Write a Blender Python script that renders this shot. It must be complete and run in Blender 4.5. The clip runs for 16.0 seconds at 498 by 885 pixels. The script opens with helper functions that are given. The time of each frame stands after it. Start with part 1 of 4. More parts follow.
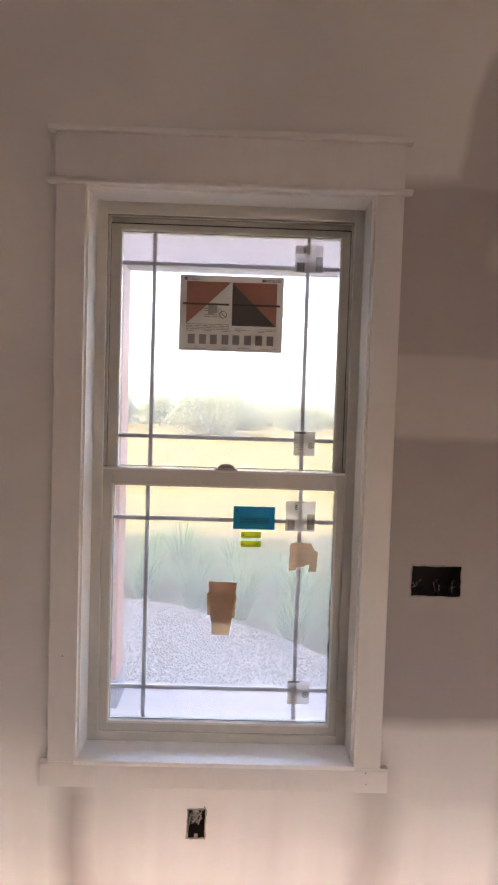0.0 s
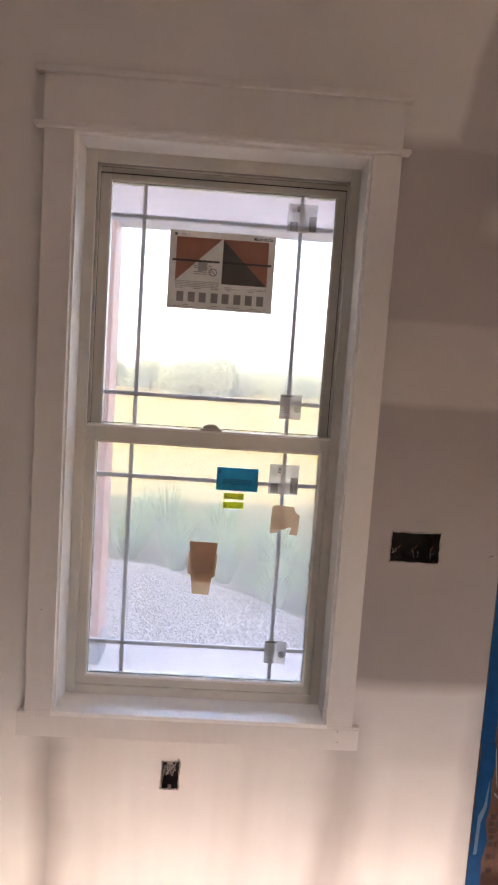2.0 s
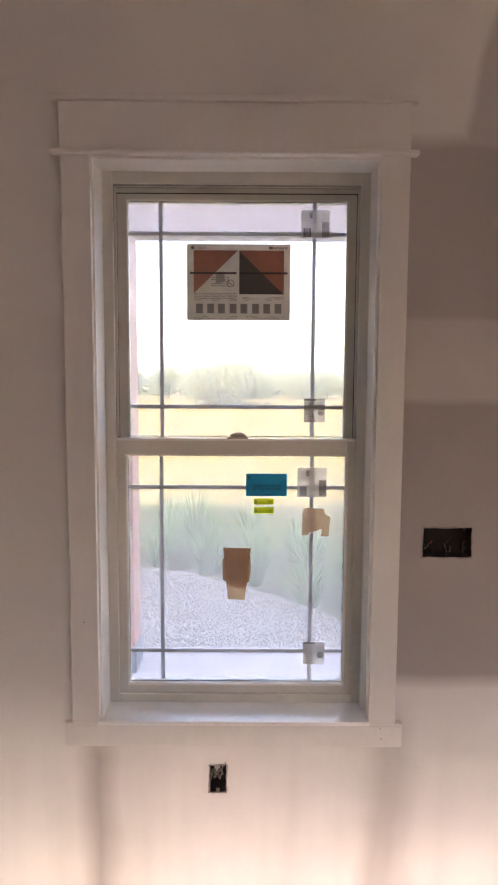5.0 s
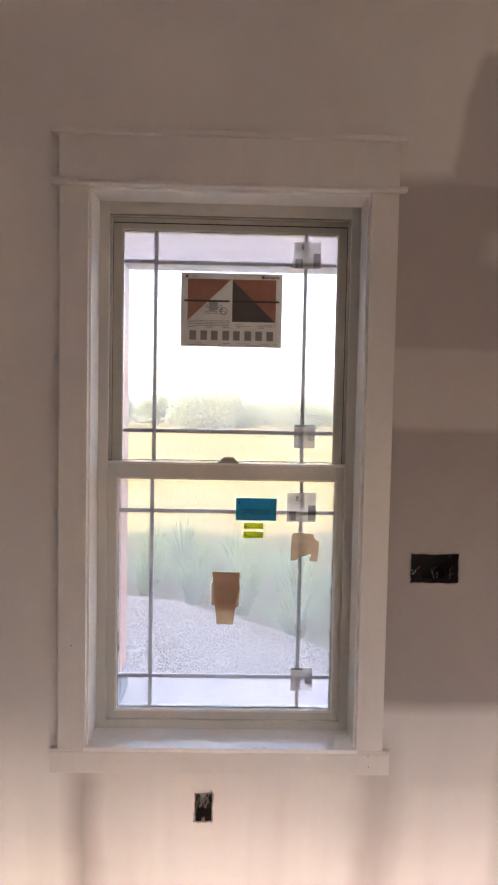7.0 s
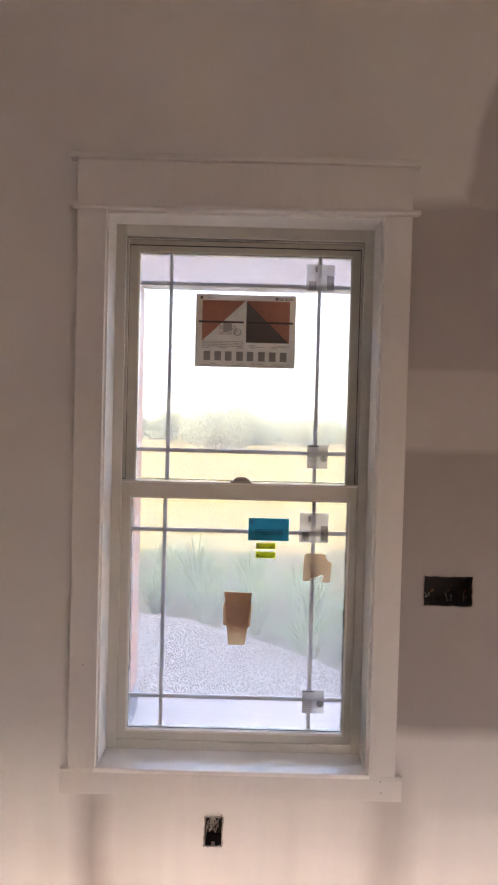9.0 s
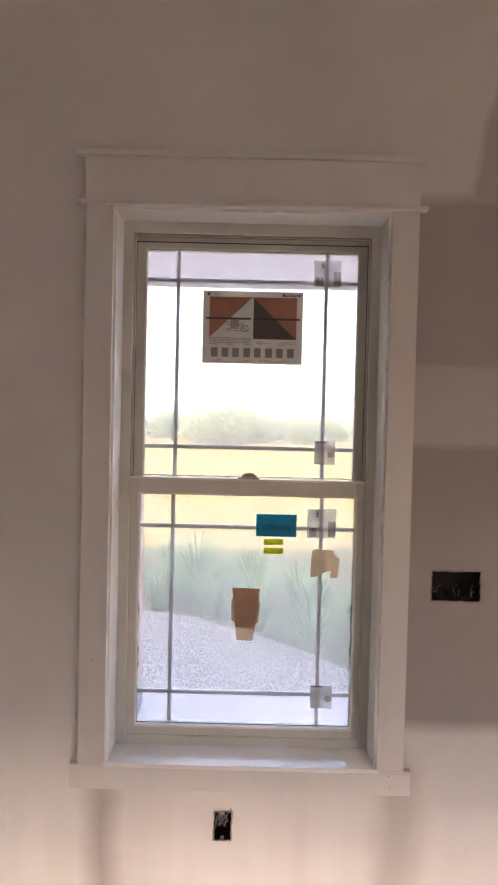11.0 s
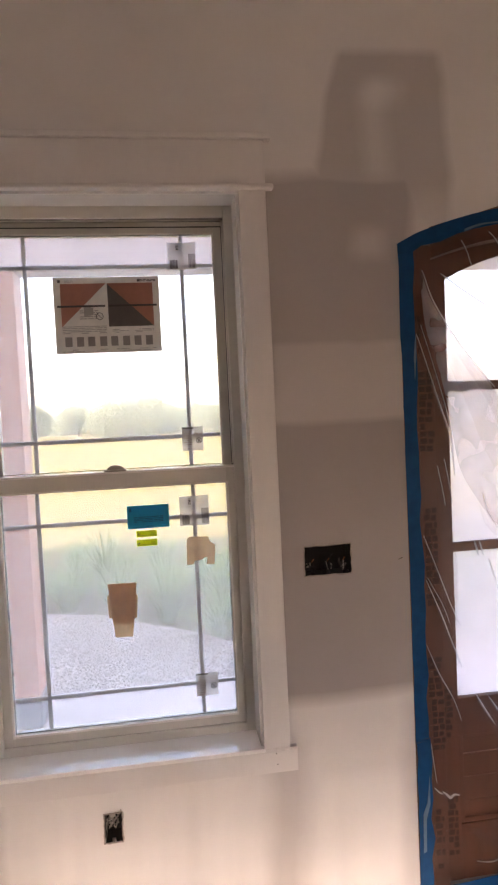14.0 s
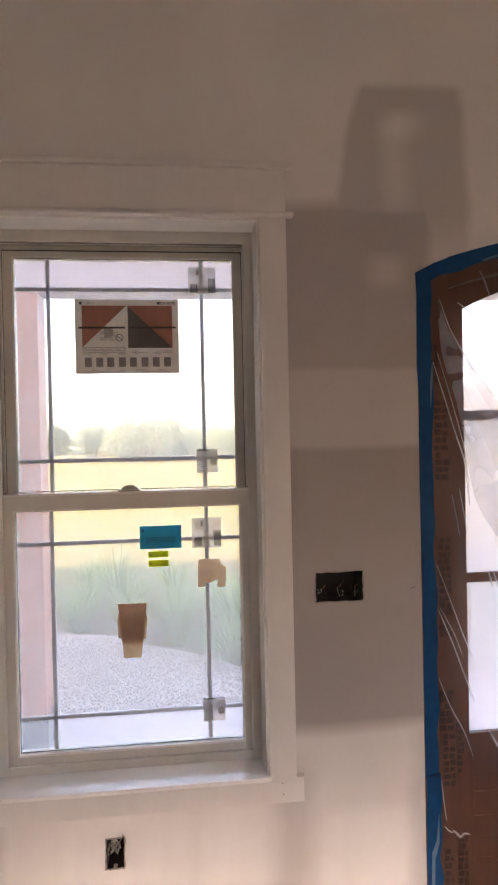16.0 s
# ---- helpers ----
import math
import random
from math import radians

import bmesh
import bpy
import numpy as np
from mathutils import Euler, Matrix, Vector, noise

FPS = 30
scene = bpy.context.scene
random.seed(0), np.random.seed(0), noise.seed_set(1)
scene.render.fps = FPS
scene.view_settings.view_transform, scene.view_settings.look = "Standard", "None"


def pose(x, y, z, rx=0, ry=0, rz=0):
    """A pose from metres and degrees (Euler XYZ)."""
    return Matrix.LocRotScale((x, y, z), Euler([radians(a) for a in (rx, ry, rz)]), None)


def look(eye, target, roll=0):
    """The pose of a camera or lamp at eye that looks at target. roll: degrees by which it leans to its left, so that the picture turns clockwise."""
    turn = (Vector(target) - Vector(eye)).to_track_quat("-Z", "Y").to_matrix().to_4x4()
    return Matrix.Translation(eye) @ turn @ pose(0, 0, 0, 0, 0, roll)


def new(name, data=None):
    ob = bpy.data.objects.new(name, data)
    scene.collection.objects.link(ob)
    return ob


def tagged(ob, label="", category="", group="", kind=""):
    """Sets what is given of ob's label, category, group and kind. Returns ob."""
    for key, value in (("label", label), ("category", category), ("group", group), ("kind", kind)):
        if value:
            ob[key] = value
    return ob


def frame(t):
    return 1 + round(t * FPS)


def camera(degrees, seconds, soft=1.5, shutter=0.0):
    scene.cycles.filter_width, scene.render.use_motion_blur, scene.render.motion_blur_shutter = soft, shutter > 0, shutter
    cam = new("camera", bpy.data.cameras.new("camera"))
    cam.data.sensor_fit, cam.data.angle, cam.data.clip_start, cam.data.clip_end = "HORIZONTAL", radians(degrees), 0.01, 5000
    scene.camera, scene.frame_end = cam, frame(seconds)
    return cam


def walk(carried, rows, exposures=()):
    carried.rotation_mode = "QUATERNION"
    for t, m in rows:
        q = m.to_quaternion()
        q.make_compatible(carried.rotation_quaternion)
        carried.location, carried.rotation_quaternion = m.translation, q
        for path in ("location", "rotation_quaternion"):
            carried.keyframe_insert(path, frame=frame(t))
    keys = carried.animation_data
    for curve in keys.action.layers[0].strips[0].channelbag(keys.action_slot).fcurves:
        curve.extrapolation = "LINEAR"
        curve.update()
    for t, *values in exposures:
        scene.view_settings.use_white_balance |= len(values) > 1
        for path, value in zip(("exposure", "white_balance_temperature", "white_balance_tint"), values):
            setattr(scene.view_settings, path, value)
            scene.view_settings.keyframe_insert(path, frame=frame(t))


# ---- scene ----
cam = camera(42.7, 16.0, soft=2.2)
PATH = [
    (0, (0.038, -1.801, 1.605), (0.073, 0.196, 1.511), 1.8),
    (0.5, (0.035, -1.807, 1.607), (0.093, 0.189, 1.486), 2.5),
    (1, (0.036, -1.805, 1.595), (0.13, 0.187, 1.439), 3.1),
    (1.5, (0.047, -1.806, 1.596), (0.153, 0.183, 1.421), 3.6),
    (2, (0.053, -1.792, 1.588), (0.125, 0.198, 1.393), 3.9),
    (2.5, (0.038, -1.782, 1.591), (0.049, 0.208, 1.388), 4.1),
    (3, (-0.008, -1.784, 1.595), (-0.072, 0.203, 1.381), 4.0),
    (3.5, (-0.012, -1.788, 1.575), (-0.092, 0.199, 1.366), 3.5),
    (4, (0.002, -1.791, 1.606), (-0.076, 0.199, 1.431), 2.4),
    (4.5, (0.015, -1.814, 1.596), (-0.023, 0.178, 1.414), 1.3),
    (5, (0.035, -1.822, 1.604), (0.04, 0.169, 1.412), 0.3),
    (7.5, (0.028, -1.85, 1.59), (0.07, 0.148, 1.505), 1.2),
    (8, (0.032, -1.845, 1.595), (0.064, 0.153, 1.514), 1.4),
    (8.5, (0.031, -1.851, 1.596), (0.042, 0.148, 1.544), 1.5),
    (9, (0.028, -1.854, 1.601), (0.026, 0.145, 1.554), 1.5),
    (9.5, (0.029, -1.857, 1.605), (0.02, 0.142, 1.556), 1.5),
    (10, (0.02, -1.86, 1.601), (0.015, 0.14, 1.551), 1.5),
    (12.5, (0.002, -1.857, 1.595), (0.018, 0.142, 1.528), 0.6),
    (13, (0.011, -1.857, 1.597), (0.084, 0.14, 1.525), -0.3),
    (13.5, (0.074, -1.852, 1.604), (0.255, 0.137, 1.521), -1.5),
    (14, (0.147, -1.833, 1.59), (0.419, 0.146, 1.493), -2.7),
    (14.5, (0.166, -1.829, 1.581), (0.495, 0.142, 1.494), -3.3),
    (15, (0.17, -1.839, 1.586), (0.523, 0.128, 1.514), -3.4),
    (15.5, (0.17, -1.841, 1.583), (0.485, 0.134, 1.541), -2.6),
    (16, (0.151, -1.84, 1.588), (0.376, 0.147, 1.568), -1.2),
]
walk(cam, [(t, look(eye, target, roll)) for t, eye, target, roll in PATH], exposures=((0, 4.38, 7120, 25), (13, 4.38, 7120, 25), (14.5, 4.36, 7500, 26), (16, 4.36, 7300, 25)))

# ---- world, sun, exposure ----
SUN_EL, SUN_AZ = 31.0, 30.0          # the sun stands behind the house, over the room's back wall
world = bpy.data.worlds.new("sky")
scene.world = world
world.use_nodes = True
wn = world.node_tree
sky = wn.nodes.new("ShaderNodeTexSky")
sky.sky_type = "NISHITA"
sky.sun_disc = False
sky.sun_elevation = radians(SUN_EL)
sky.sun_rotation = radians(180 + SUN_AZ)
sky.dust_density = 3.0
wn.links.new(sky.outputs[0], wn.nodes["Background"].inputs[0])
wn.nodes["Background"].inputs[1].default_value = 0.127
sun = new("sun", bpy.data.lights.new("sun", "SUN"))
sun.data.energy, sun.data.angle, sun.data.color = 2.55, radians(0.6), (1.0, 0.972, 0.935)
el, az = radians(SUN_EL), radians(SUN_AZ)
sun.matrix_world = look((0, -20, 20), Vector((0, -20, 20)) + Vector((math.sin(az) * math.cos(el), math.cos(az) * math.cos(el), -math.sin(el))))


# ---- materials ----
def mat(name, colour, rough=0.6, metal=0.0, vary=0.08, scale=6.0, bump=0.1, bump_scale=80.0, stretch=(1, 1, 1), random_tone=0.0, two=None, amount=0.5):
    m = bpy.data.materials.new(name)
    m.use_nodes = True
    t = m.node_tree
    n, l = t.nodes, t.links
    b = n["Principled BSDF"]
    b.inputs["Roughness"].default_value, b.inputs["Metallic"].default_value = rough, metal
    co = n.new("ShaderNodeTexCoord")
    mp = n.new("ShaderNodeMapping")
    mp.inputs["Scale"].default_value = stretch
    l.new(co.outputs["Object"], mp.inputs[0])
    big, fine = n.new("ShaderNodeTexNoise"), n.new("ShaderNodeTexNoise")
    big.inputs["Scale"].default_value, fine.inputs["Scale"].default_value = scale, bump_scale
    big.inputs["Detail"].default_value = fine.inputs["Detail"].default_value = 5
    l.new(mp.outputs[0], big.inputs[0]), l.new(mp.outputs[0], fine.inputs[0])
    mix = n.new("ShaderNodeMix")
    mix.data_type = "RGBA"
    c2 = two or tuple(c * (1 - 2.2 * vary) for c in colour)
    mix.inputs[6].default_value, mix.inputs[7].default_value = (*colour, 1), (*c2, 1)
    ramp = n.new("ShaderNodeMapRange")
    ramp.inputs[1].default_value, ramp.inputs[2].default_value = 0.5 - 0.2, 0.5 + 0.2
    ramp.inputs[4].default_value = 1.0 if two is None else 2 * amount
    l.new(big.outputs[0], ramp.inputs[0]), l.new(ramp.outputs[0], mix.inputs[0])
    grain = n.new("ShaderNodeHueSaturation")
    gr = n.new("ShaderNodeMapRange")
    gr.inputs[3].default_value, gr.inputs[4].default_value = 1 - vary, 1 + vary
    l.new(fine.outputs[0], gr.inputs[0])
    last = gr.outputs[0]
    if random_tone:
        oi, rr, mu = n.new("ShaderNodeObjectInfo"), n.new("ShaderNodeMapRange"), n.new("ShaderNodeMath")
        rr.inputs[3].default_value, rr.inputs[4].default_value = 1 - random_tone, 1 + random_tone
        mu.operation = "MULTIPLY"
        l.new(oi.outputs["Random"], rr.inputs[0]), l.new(rr.outputs[0], mu.inputs[0]), l.new(last, mu.inputs[1])
        last = mu.outputs[0]
    l.new(mix.outputs[2], grain.inputs["Color"]), l.new(last, grain.inputs["Value"])
    l.new(grain.outputs[0], b.inputs["Base Color"])
    if bump:
        bp = n.new("ShaderNodeBump")
        bp.inputs["Strength"].default_value, bp.inputs["Distance"].default_value = bump, 0.004
        l.new(fine.outputs[0], bp.inputs["Height"]), l.new(bp.outputs[0], b.inputs["Normal"])
    return m


def leafy(name, colour, other, scale, through_light=0.35):
    """Leaves and blades: diffuse with light shining through, toned by island."""
    m = bpy.data.materials.new(name)
    m.use_nodes = True
    n, l = m.node_tree.nodes, m.node_tree.links
    n.remove(n["Principled BSDF"])
    geo, mix = n.new("ShaderNodeNewGeometry"), n.new("ShaderNodeMix")
    mix.data_type = "RGBA"
    mix.inputs[6].default_value, mix.inputs[7].default_value = (*colour, 1), (*other, 1)
    l.new(geo.outputs["Random Per Island"], mix.inputs[0])
    d, tr, sh = n.new("ShaderNodeBsdfDiffuse"), n.new("ShaderNodeBsdfTranslucent"), n.new("ShaderNodeMixShader")
    sh.inputs[0].default_value = through_light
    l.new(mix.outputs[2], d.inputs[0]), l.new(mix.outputs[2], tr.inputs[0])
    l.new(d.outputs[0], sh.inputs[1]), l.new(tr.outputs[0], sh.inputs[2])
    l.new(sh.outputs[0], n["Material Output"].inputs[0])
    return m


def sheer(name, tint, clear, milky, gloss, rough=0.1, ior=1.45, patchy=0.25, back=0.5):
    """Film and glass: clear light, a milky part that scatters, and Fresnel gloss."""
    m = bpy.data.materials.new(name)
    m.use_nodes = True
    n, l = m.node_tree.nodes, m.node_tree.links
    n.remove(n["Principled BSDF"])
    tp, tl, df = n.new("ShaderNodeBsdfTransparent"), n.new("ShaderNodeBsdfTranslucent"), n.new("ShaderNodeBsdfDiffuse")
    gl, fr = n.new("ShaderNodeBsdfGlossy"), n.new("ShaderNodeFresnel")
    fr.inputs[0].default_value = ior
    gl.inputs["Roughness"].default_value = rough
    tp.inputs[0].default_value = (*clear, 1)
    tl.inputs[0].default_value = df.inputs[0].default_value = (*tint, 1)
    a, b, c, k = n.new("ShaderNodeMixShader"), n.new("ShaderNodeMixShader"), n.new("ShaderNodeMixShader"), n.new("ShaderNodeMath")
    a.inputs[0].default_value = back
    l.new(tl.outputs[0], a.inputs[1]), l.new(df.outputs[0], a.inputs[2])
    no = n.new("ShaderNodeTexNoise")
    no.inputs["Scale"].default_value = 9.0
    co, mr = n.new("ShaderNodeTexCoord"), n.new("ShaderNodeMapRange")
    l.new(co.outputs["Object"], no.inputs[0]), l.new(no.outputs[0], mr.inputs[0])
    mr.inputs[1].default_value, mr.inputs[2].default_value = 0.3, 0.7
    mr.inputs[3].default_value, mr.inputs[4].default_value = milky * (1 - patchy), milky * (1 + patchy)
    l.new(mr.outputs[0], b.inputs[0])
    l.new(tp.outputs[0], b.inputs[1]), l.new(a.outputs[0], b.inputs[2])
    k.operation = "MULTIPLY"
    k.inputs[1].default_value = gloss
    l.new(fr.outputs[0], k.inputs[0]), l.new(k.outputs[0], c.inputs[0])
    l.new(b.outputs[0], c.inputs[1]), l.new(gl.outputs[0], c.inputs[2])
    l.new(c.outputs[0], n["Material Output"].inputs[0])
    return m


def paper(name, colour, light=0.3, vary=0.06):
    """Paper and tape stuck on glass: light comes through it."""
    m = mat(name, colour, 0.6, vary=vary, scale=25, bump=0.05)
    n, l = m.node_tree.nodes, m.node_tree.links
    tr, mx, b = n.new("ShaderNodeBsdfTranslucent"), n.new("ShaderNodeMixShader"), n["Principled BSDF"]
    mx.inputs[0].default_value = light
    l.new(b.inputs["Base Color"].links[0].from_socket, tr.inputs[0])
    l.new(b.outputs[0], mx.inputs[1]), l.new(tr.outputs[0], mx.inputs[2])
    l.new(mx.outputs[0], n["Material Output"].inputs[0])
    return m


def drywall():
    """Primed drywall: joint compound bands, patchy primer, floor light and streaks put into colour."""
    m = bpy.data.materials.new("primed_drywall")
    m.use_nodes = True
    n, l = m.node_tree.nodes, m.node_tree.links
    b = n["Principled BSDF"]
    b.inputs["Roughness"].default_value = 0.75
    co, sep = n.new("ShaderNodeTexCoord"), n.new("ShaderNodeSeparateXYZ")
    wob = n.new("ShaderNodeTexNoise")
    wob.inputs["Scale"].default_value = 3.5
    l.new(co.outputs["Object"], wob.inputs[0])
    l.new(co.outputs["Object"], sep.inputs[0])

    def op(kind, a, c, clamp=False):
        k = n.new("ShaderNodeMath")
        k.operation, k.use_clamp = kind, clamp
        for i, v in enumerate((a, c)):
            if isinstance(v, (int, float)):
                k.inputs[i].default_value = v
            else:
                l.new(v, k.inputs[i])
        return k.outputs[0]

    wv = op("MULTIPLY", op("SUBTRACT", wob.outputs[0], 0.5), 0.09)
    x, z = op("ADD", sep.outputs[0], wv), op("ADD", sep.outputs[2], op("MULTIPLY", wv, 0.5))

    def step(v, at, soft):
        return op("ADD", op("DIVIDE", op("SUBTRACT", v, at), soft), 0.5, True)

    def patch(x0, x1, z0, z1, sx=0.03, sz=0.03):
        return op("MULTIPLY", op("MULTIPLY", step(x, x0, sx), op("SUBTRACT", 1.0, step(x, x1, sx))),
                  op("MULTIPLY", step(z, z0, sz), op("SUBTRACT", 1.0, step(z, z1, sz))))

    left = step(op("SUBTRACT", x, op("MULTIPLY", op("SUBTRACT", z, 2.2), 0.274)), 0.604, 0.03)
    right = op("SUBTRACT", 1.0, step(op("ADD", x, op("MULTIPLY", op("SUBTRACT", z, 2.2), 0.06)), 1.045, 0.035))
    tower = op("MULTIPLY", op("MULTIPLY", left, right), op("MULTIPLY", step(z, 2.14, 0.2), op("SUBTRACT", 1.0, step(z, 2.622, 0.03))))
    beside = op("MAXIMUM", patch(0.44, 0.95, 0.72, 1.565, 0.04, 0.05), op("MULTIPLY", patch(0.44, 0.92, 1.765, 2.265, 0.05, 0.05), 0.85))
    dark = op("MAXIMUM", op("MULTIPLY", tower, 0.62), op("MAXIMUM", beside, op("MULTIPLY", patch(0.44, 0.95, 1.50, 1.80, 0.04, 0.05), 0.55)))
    for x0, x1, z0, z1, much in ((0.785, 0.855, 2.26, 2.54, 0.35), (0.80, 0.90, 2.47, 2.54, 0.30), (0.745, 0.835, 2.03, 2.115, 0.40)):
        dark = op("SUBTRACT", dark, op("MULTIPLY", patch(x0, x1, z0, z1, 0.05, 0.05), much), True)
    streak = n.new("ShaderNodeTexNoise")
    st = n.new("ShaderNodeMapping")
    st.inputs["Scale"].default_value = (9.0, 1.0, 0.7)
    l.new(co.outputs["Object"], st.inputs[0]), l.new(st.outputs[0], streak.inputs[0])
    streak.inputs["Scale"].default_value, streak.inputs["Detail"].default_value = 1.0, 2
    # Light thrown up from the floor, with vertical streaks, put into the colour.
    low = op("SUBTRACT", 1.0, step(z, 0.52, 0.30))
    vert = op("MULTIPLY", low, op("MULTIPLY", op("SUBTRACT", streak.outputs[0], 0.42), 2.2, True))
    # Dark bands between the light streaks, painted the same way.
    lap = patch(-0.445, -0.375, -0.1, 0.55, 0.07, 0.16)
    dark_band2 = patch(0.40, 0.52, -0.1, 0.62, 0.07, 0.10)
    dark_band3 = patch(0.835, 0.92, -0.1, 0.70, 0.05, 0.10)
    dark = op("MAXIMUM", dark, op("MAXIMUM", op("MULTIPLY", lap, 0.8), op("MULTIPLY", op("MAXIMUM", dark_band2, op("MULTIPLY", dark_band3, 0.7)), 0.5)))
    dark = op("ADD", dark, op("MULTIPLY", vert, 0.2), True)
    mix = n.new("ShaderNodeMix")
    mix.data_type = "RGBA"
    # Brighter low patches paint in the glow from the floor.
    floor_glow = op("MULTIPLY", op("MAXIMUM", op("MULTIPLY", patch(0.56, 0.815, -0.2, 0.47, 0.05, 0.05), 0.6), op("MAXIMUM", patch(-2.0, -0.46, -0.2, 0.62, 0.10, 0.25), patch(-0.34, 0.38, -0.2, 0.46, 0.10, 0.25))), op("SUBTRACT", 1.0, op("MULTIPLY", vert, 0.25)))
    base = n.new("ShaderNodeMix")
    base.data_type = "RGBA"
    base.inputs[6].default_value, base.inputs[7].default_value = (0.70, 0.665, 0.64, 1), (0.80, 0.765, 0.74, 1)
    l.new(floor_glow, base.inputs[0])
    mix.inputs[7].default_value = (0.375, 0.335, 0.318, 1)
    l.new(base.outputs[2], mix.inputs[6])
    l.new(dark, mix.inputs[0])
    cloud = n.new("ShaderNodeTexNoise")
    cloud.inputs["Scale"].default_value, cloud.inputs["Detail"].default_value = 2.2, 6
    l.new(co.outputs["Object"], cloud.inputs[0])
    hs = n.new("ShaderNodeHueSaturation")
    mr = n.new("ShaderNodeMapRange")
    mr.inputs[1].default_value, mr.inputs[2].default_value, mr.inputs[3].default_value, mr.inputs[4].default_value = 0.3, 0.7, 0.93, 1.05
    l.new(cloud.outputs[0], mr.inputs[0]), l.new(mr.outputs[0], hs.inputs["Value"]), l.new(mix.outputs[2], hs.inputs["Color"])
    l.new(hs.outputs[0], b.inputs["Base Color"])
    fine, bp = n.new("ShaderNodeTexNoise"), n.new("ShaderNodeBump")
    fine.inputs["Scale"].default_value = 260
    l.new(co.outputs["Object"], fine.inputs[0]), l.new(fine.outputs[0], bp.inputs["Height"])
    bp.inputs["Strength"].default_value, bp.inputs["Distance"].default_value = 0.05, 0.001
    l.new(bp.outputs[0], b.inputs["Normal"])
    return m


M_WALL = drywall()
M_TRIM = mat("primed_trim_paint", (0.735, 0.70, 0.675), 0.45, vary=0.03, scale=5, bump=0.04, bump_scale=60, stretch=(1, 1, 0.3))
M_CEIL = mat("unprimed_drywall", (0.66, 0.61, 0.57), 0.85, vary=0.05, scale=2)
# Paler than the trim paint: window light on the jambs put into colour.
M_JAMB = mat("window_lit_jamb_paint", (0.92, 0.90, 0.875), 0.35, vary=0.02, scale=5, bump=0.03, bump_scale=60)
for m in (M_JAMB,):                       # semi-gloss enamel
    b = m.node_tree.nodes["Principled BSDF"]
    b.inputs["Coat Weight"].default_value, b.inputs["Coat Roughness"].default_value, b.inputs["Coat IOR"].default_value = 1.0, 0.22, 1.6
M_LID = mat("primed_ceiling", (0.86, 0.82, 0.785), 0.8, vary=0.04, scale=2)
# Lightened vinyl: the lit edge line round the glass is put into colour.
M_BEAD = mat("lit_glazing_bead", (0.86, 0.83, 0.79), 0.35, vary=0.02, scale=4, bump=0.02)
# Darkened vinyl: the deep shadow beside the sash, put into the colour.
M_LINER = mat("shaded_jamb_liner", (0.30, 0.275, 0.25), 0.5, vary=0.04, scale=4, bump=0.02)
M_VINYL = mat("sash_vinyl", (0.66, 0.635, 0.58), 0.38, vary=0.02, scale=4, bump=0.02)
M_LOCK = mat("lock_metal", (0.40, 0.37, 0.34), 0.4, 0.1, vary=0.05)
M_GASKET = mat("dark_gasket", (0.03, 0.03, 0.032), 0.6)
M_SPACER = mat("grille_grey", (0.82, 0.82, 0.86), 0.75, vary=0.03)
# The milky share paints the overexposed veil over the view outside.
M_GLASS = sheer("glare_veiled_glass", (0.95, 0.92, 0.91), (0.86, 0.855, 0.84), 0.21, 0.7, 0.02, patchy=0.04, back=0.35)
M_FILM = sheer("plastic_sheeting", (0.92, 0.90, 0.90), (0.95, 0.94, 0.94), 0.014, 0.12, 0.45)
M_FOLD = sheer("folded_sheeting", (0.94, 0.91, 0.92), (0.97, 0.955, 0.96), 0.28, 0.1, 0.4, back=0.25)
M_CREASE = sheer("sheeting_crease", (0.95, 0.93, 0.93), (0.95, 0.94, 0.94), 0.50, 0.15, 0.4)
M_SOFT = sheer("sheeting_thin_fold", (0.93, 0.88, 0.86), (0.97, 0.95, 0.95), 0.075, 0.05, 0.5)
M_CREASE2 = sheer("sheeting_soft_crease", (0.95, 0.93, 0.93), (0.97, 0.96, 0.96), 0.13, 0.0, 0.5)
M_TAPE = mat("blue_masking_tape", (0.001, 0.058, 0.17), 0.5, vary=0.10, scale=30, bump=0.25, bump_scale=300)
M_TAPE.node_tree.nodes["Principled BSDF"].inputs["Specular IOR Level"].default_value = 0.12
M_WOOD = mat("stained_door_wood", (0.135, 0.049, 0.024), 0.45, vary=0.16, scale=5, bump=0.15, bump_scale=45, stretch=(6, 6, 0.5))
M_PRINT = mat("dark_print", (0.058, 0.023, 0.013), 0.7)
M_FLOOR = mat("oak_floor", (0.37, 0.325, 0.285), 0.45, vary=0.14, scale=6, bump=0.1, stretch=(0.6, 8, 1), random_tone=0.12)
M_KRAFT = mat("floor_paper", (0.34, 0.31, 0.26), 0.8, vary=0.10, scale=8, bump=0.3, bump_scale=40)
M_SCRAP = mat("plaster_scrap", (0.62, 0.56, 0.48), 0.85, vary=0.12, scale=25, bump=0.4, bump_scale=90)
M_BOX = mat("box_plastic", (0.013, 0.008, 0.007), 0.8, vary=0.2, scale=30)
M_BOXRIM = mat("cut_board_edge", (0.44, 0.39, 0.35), 0.9, vary=0.2, scale=40, bump=0.5)
M_WIRE = mat("bundled_wire", (0.45, 0.41, 0.36), 0.5, vary=0.2, scale=60)
M_COPPER = mat("wire_end", (0.40, 0.16, 0.07), 0.4, 0.6)
M_BROWN = paper("brown_tape_paper", (0.80, 0.65, 0.50), 0.72)
M_BROWN2 = paper("brown_tape_doubled", (0.80, 0.64, 0.52), 0.68)
M_LABEL = paper("label_paper", (0.78, 0.73, 0.67), 0.40)
M_RED = paper("label_red", (0.50, 0.225, 0.165), 0.27)
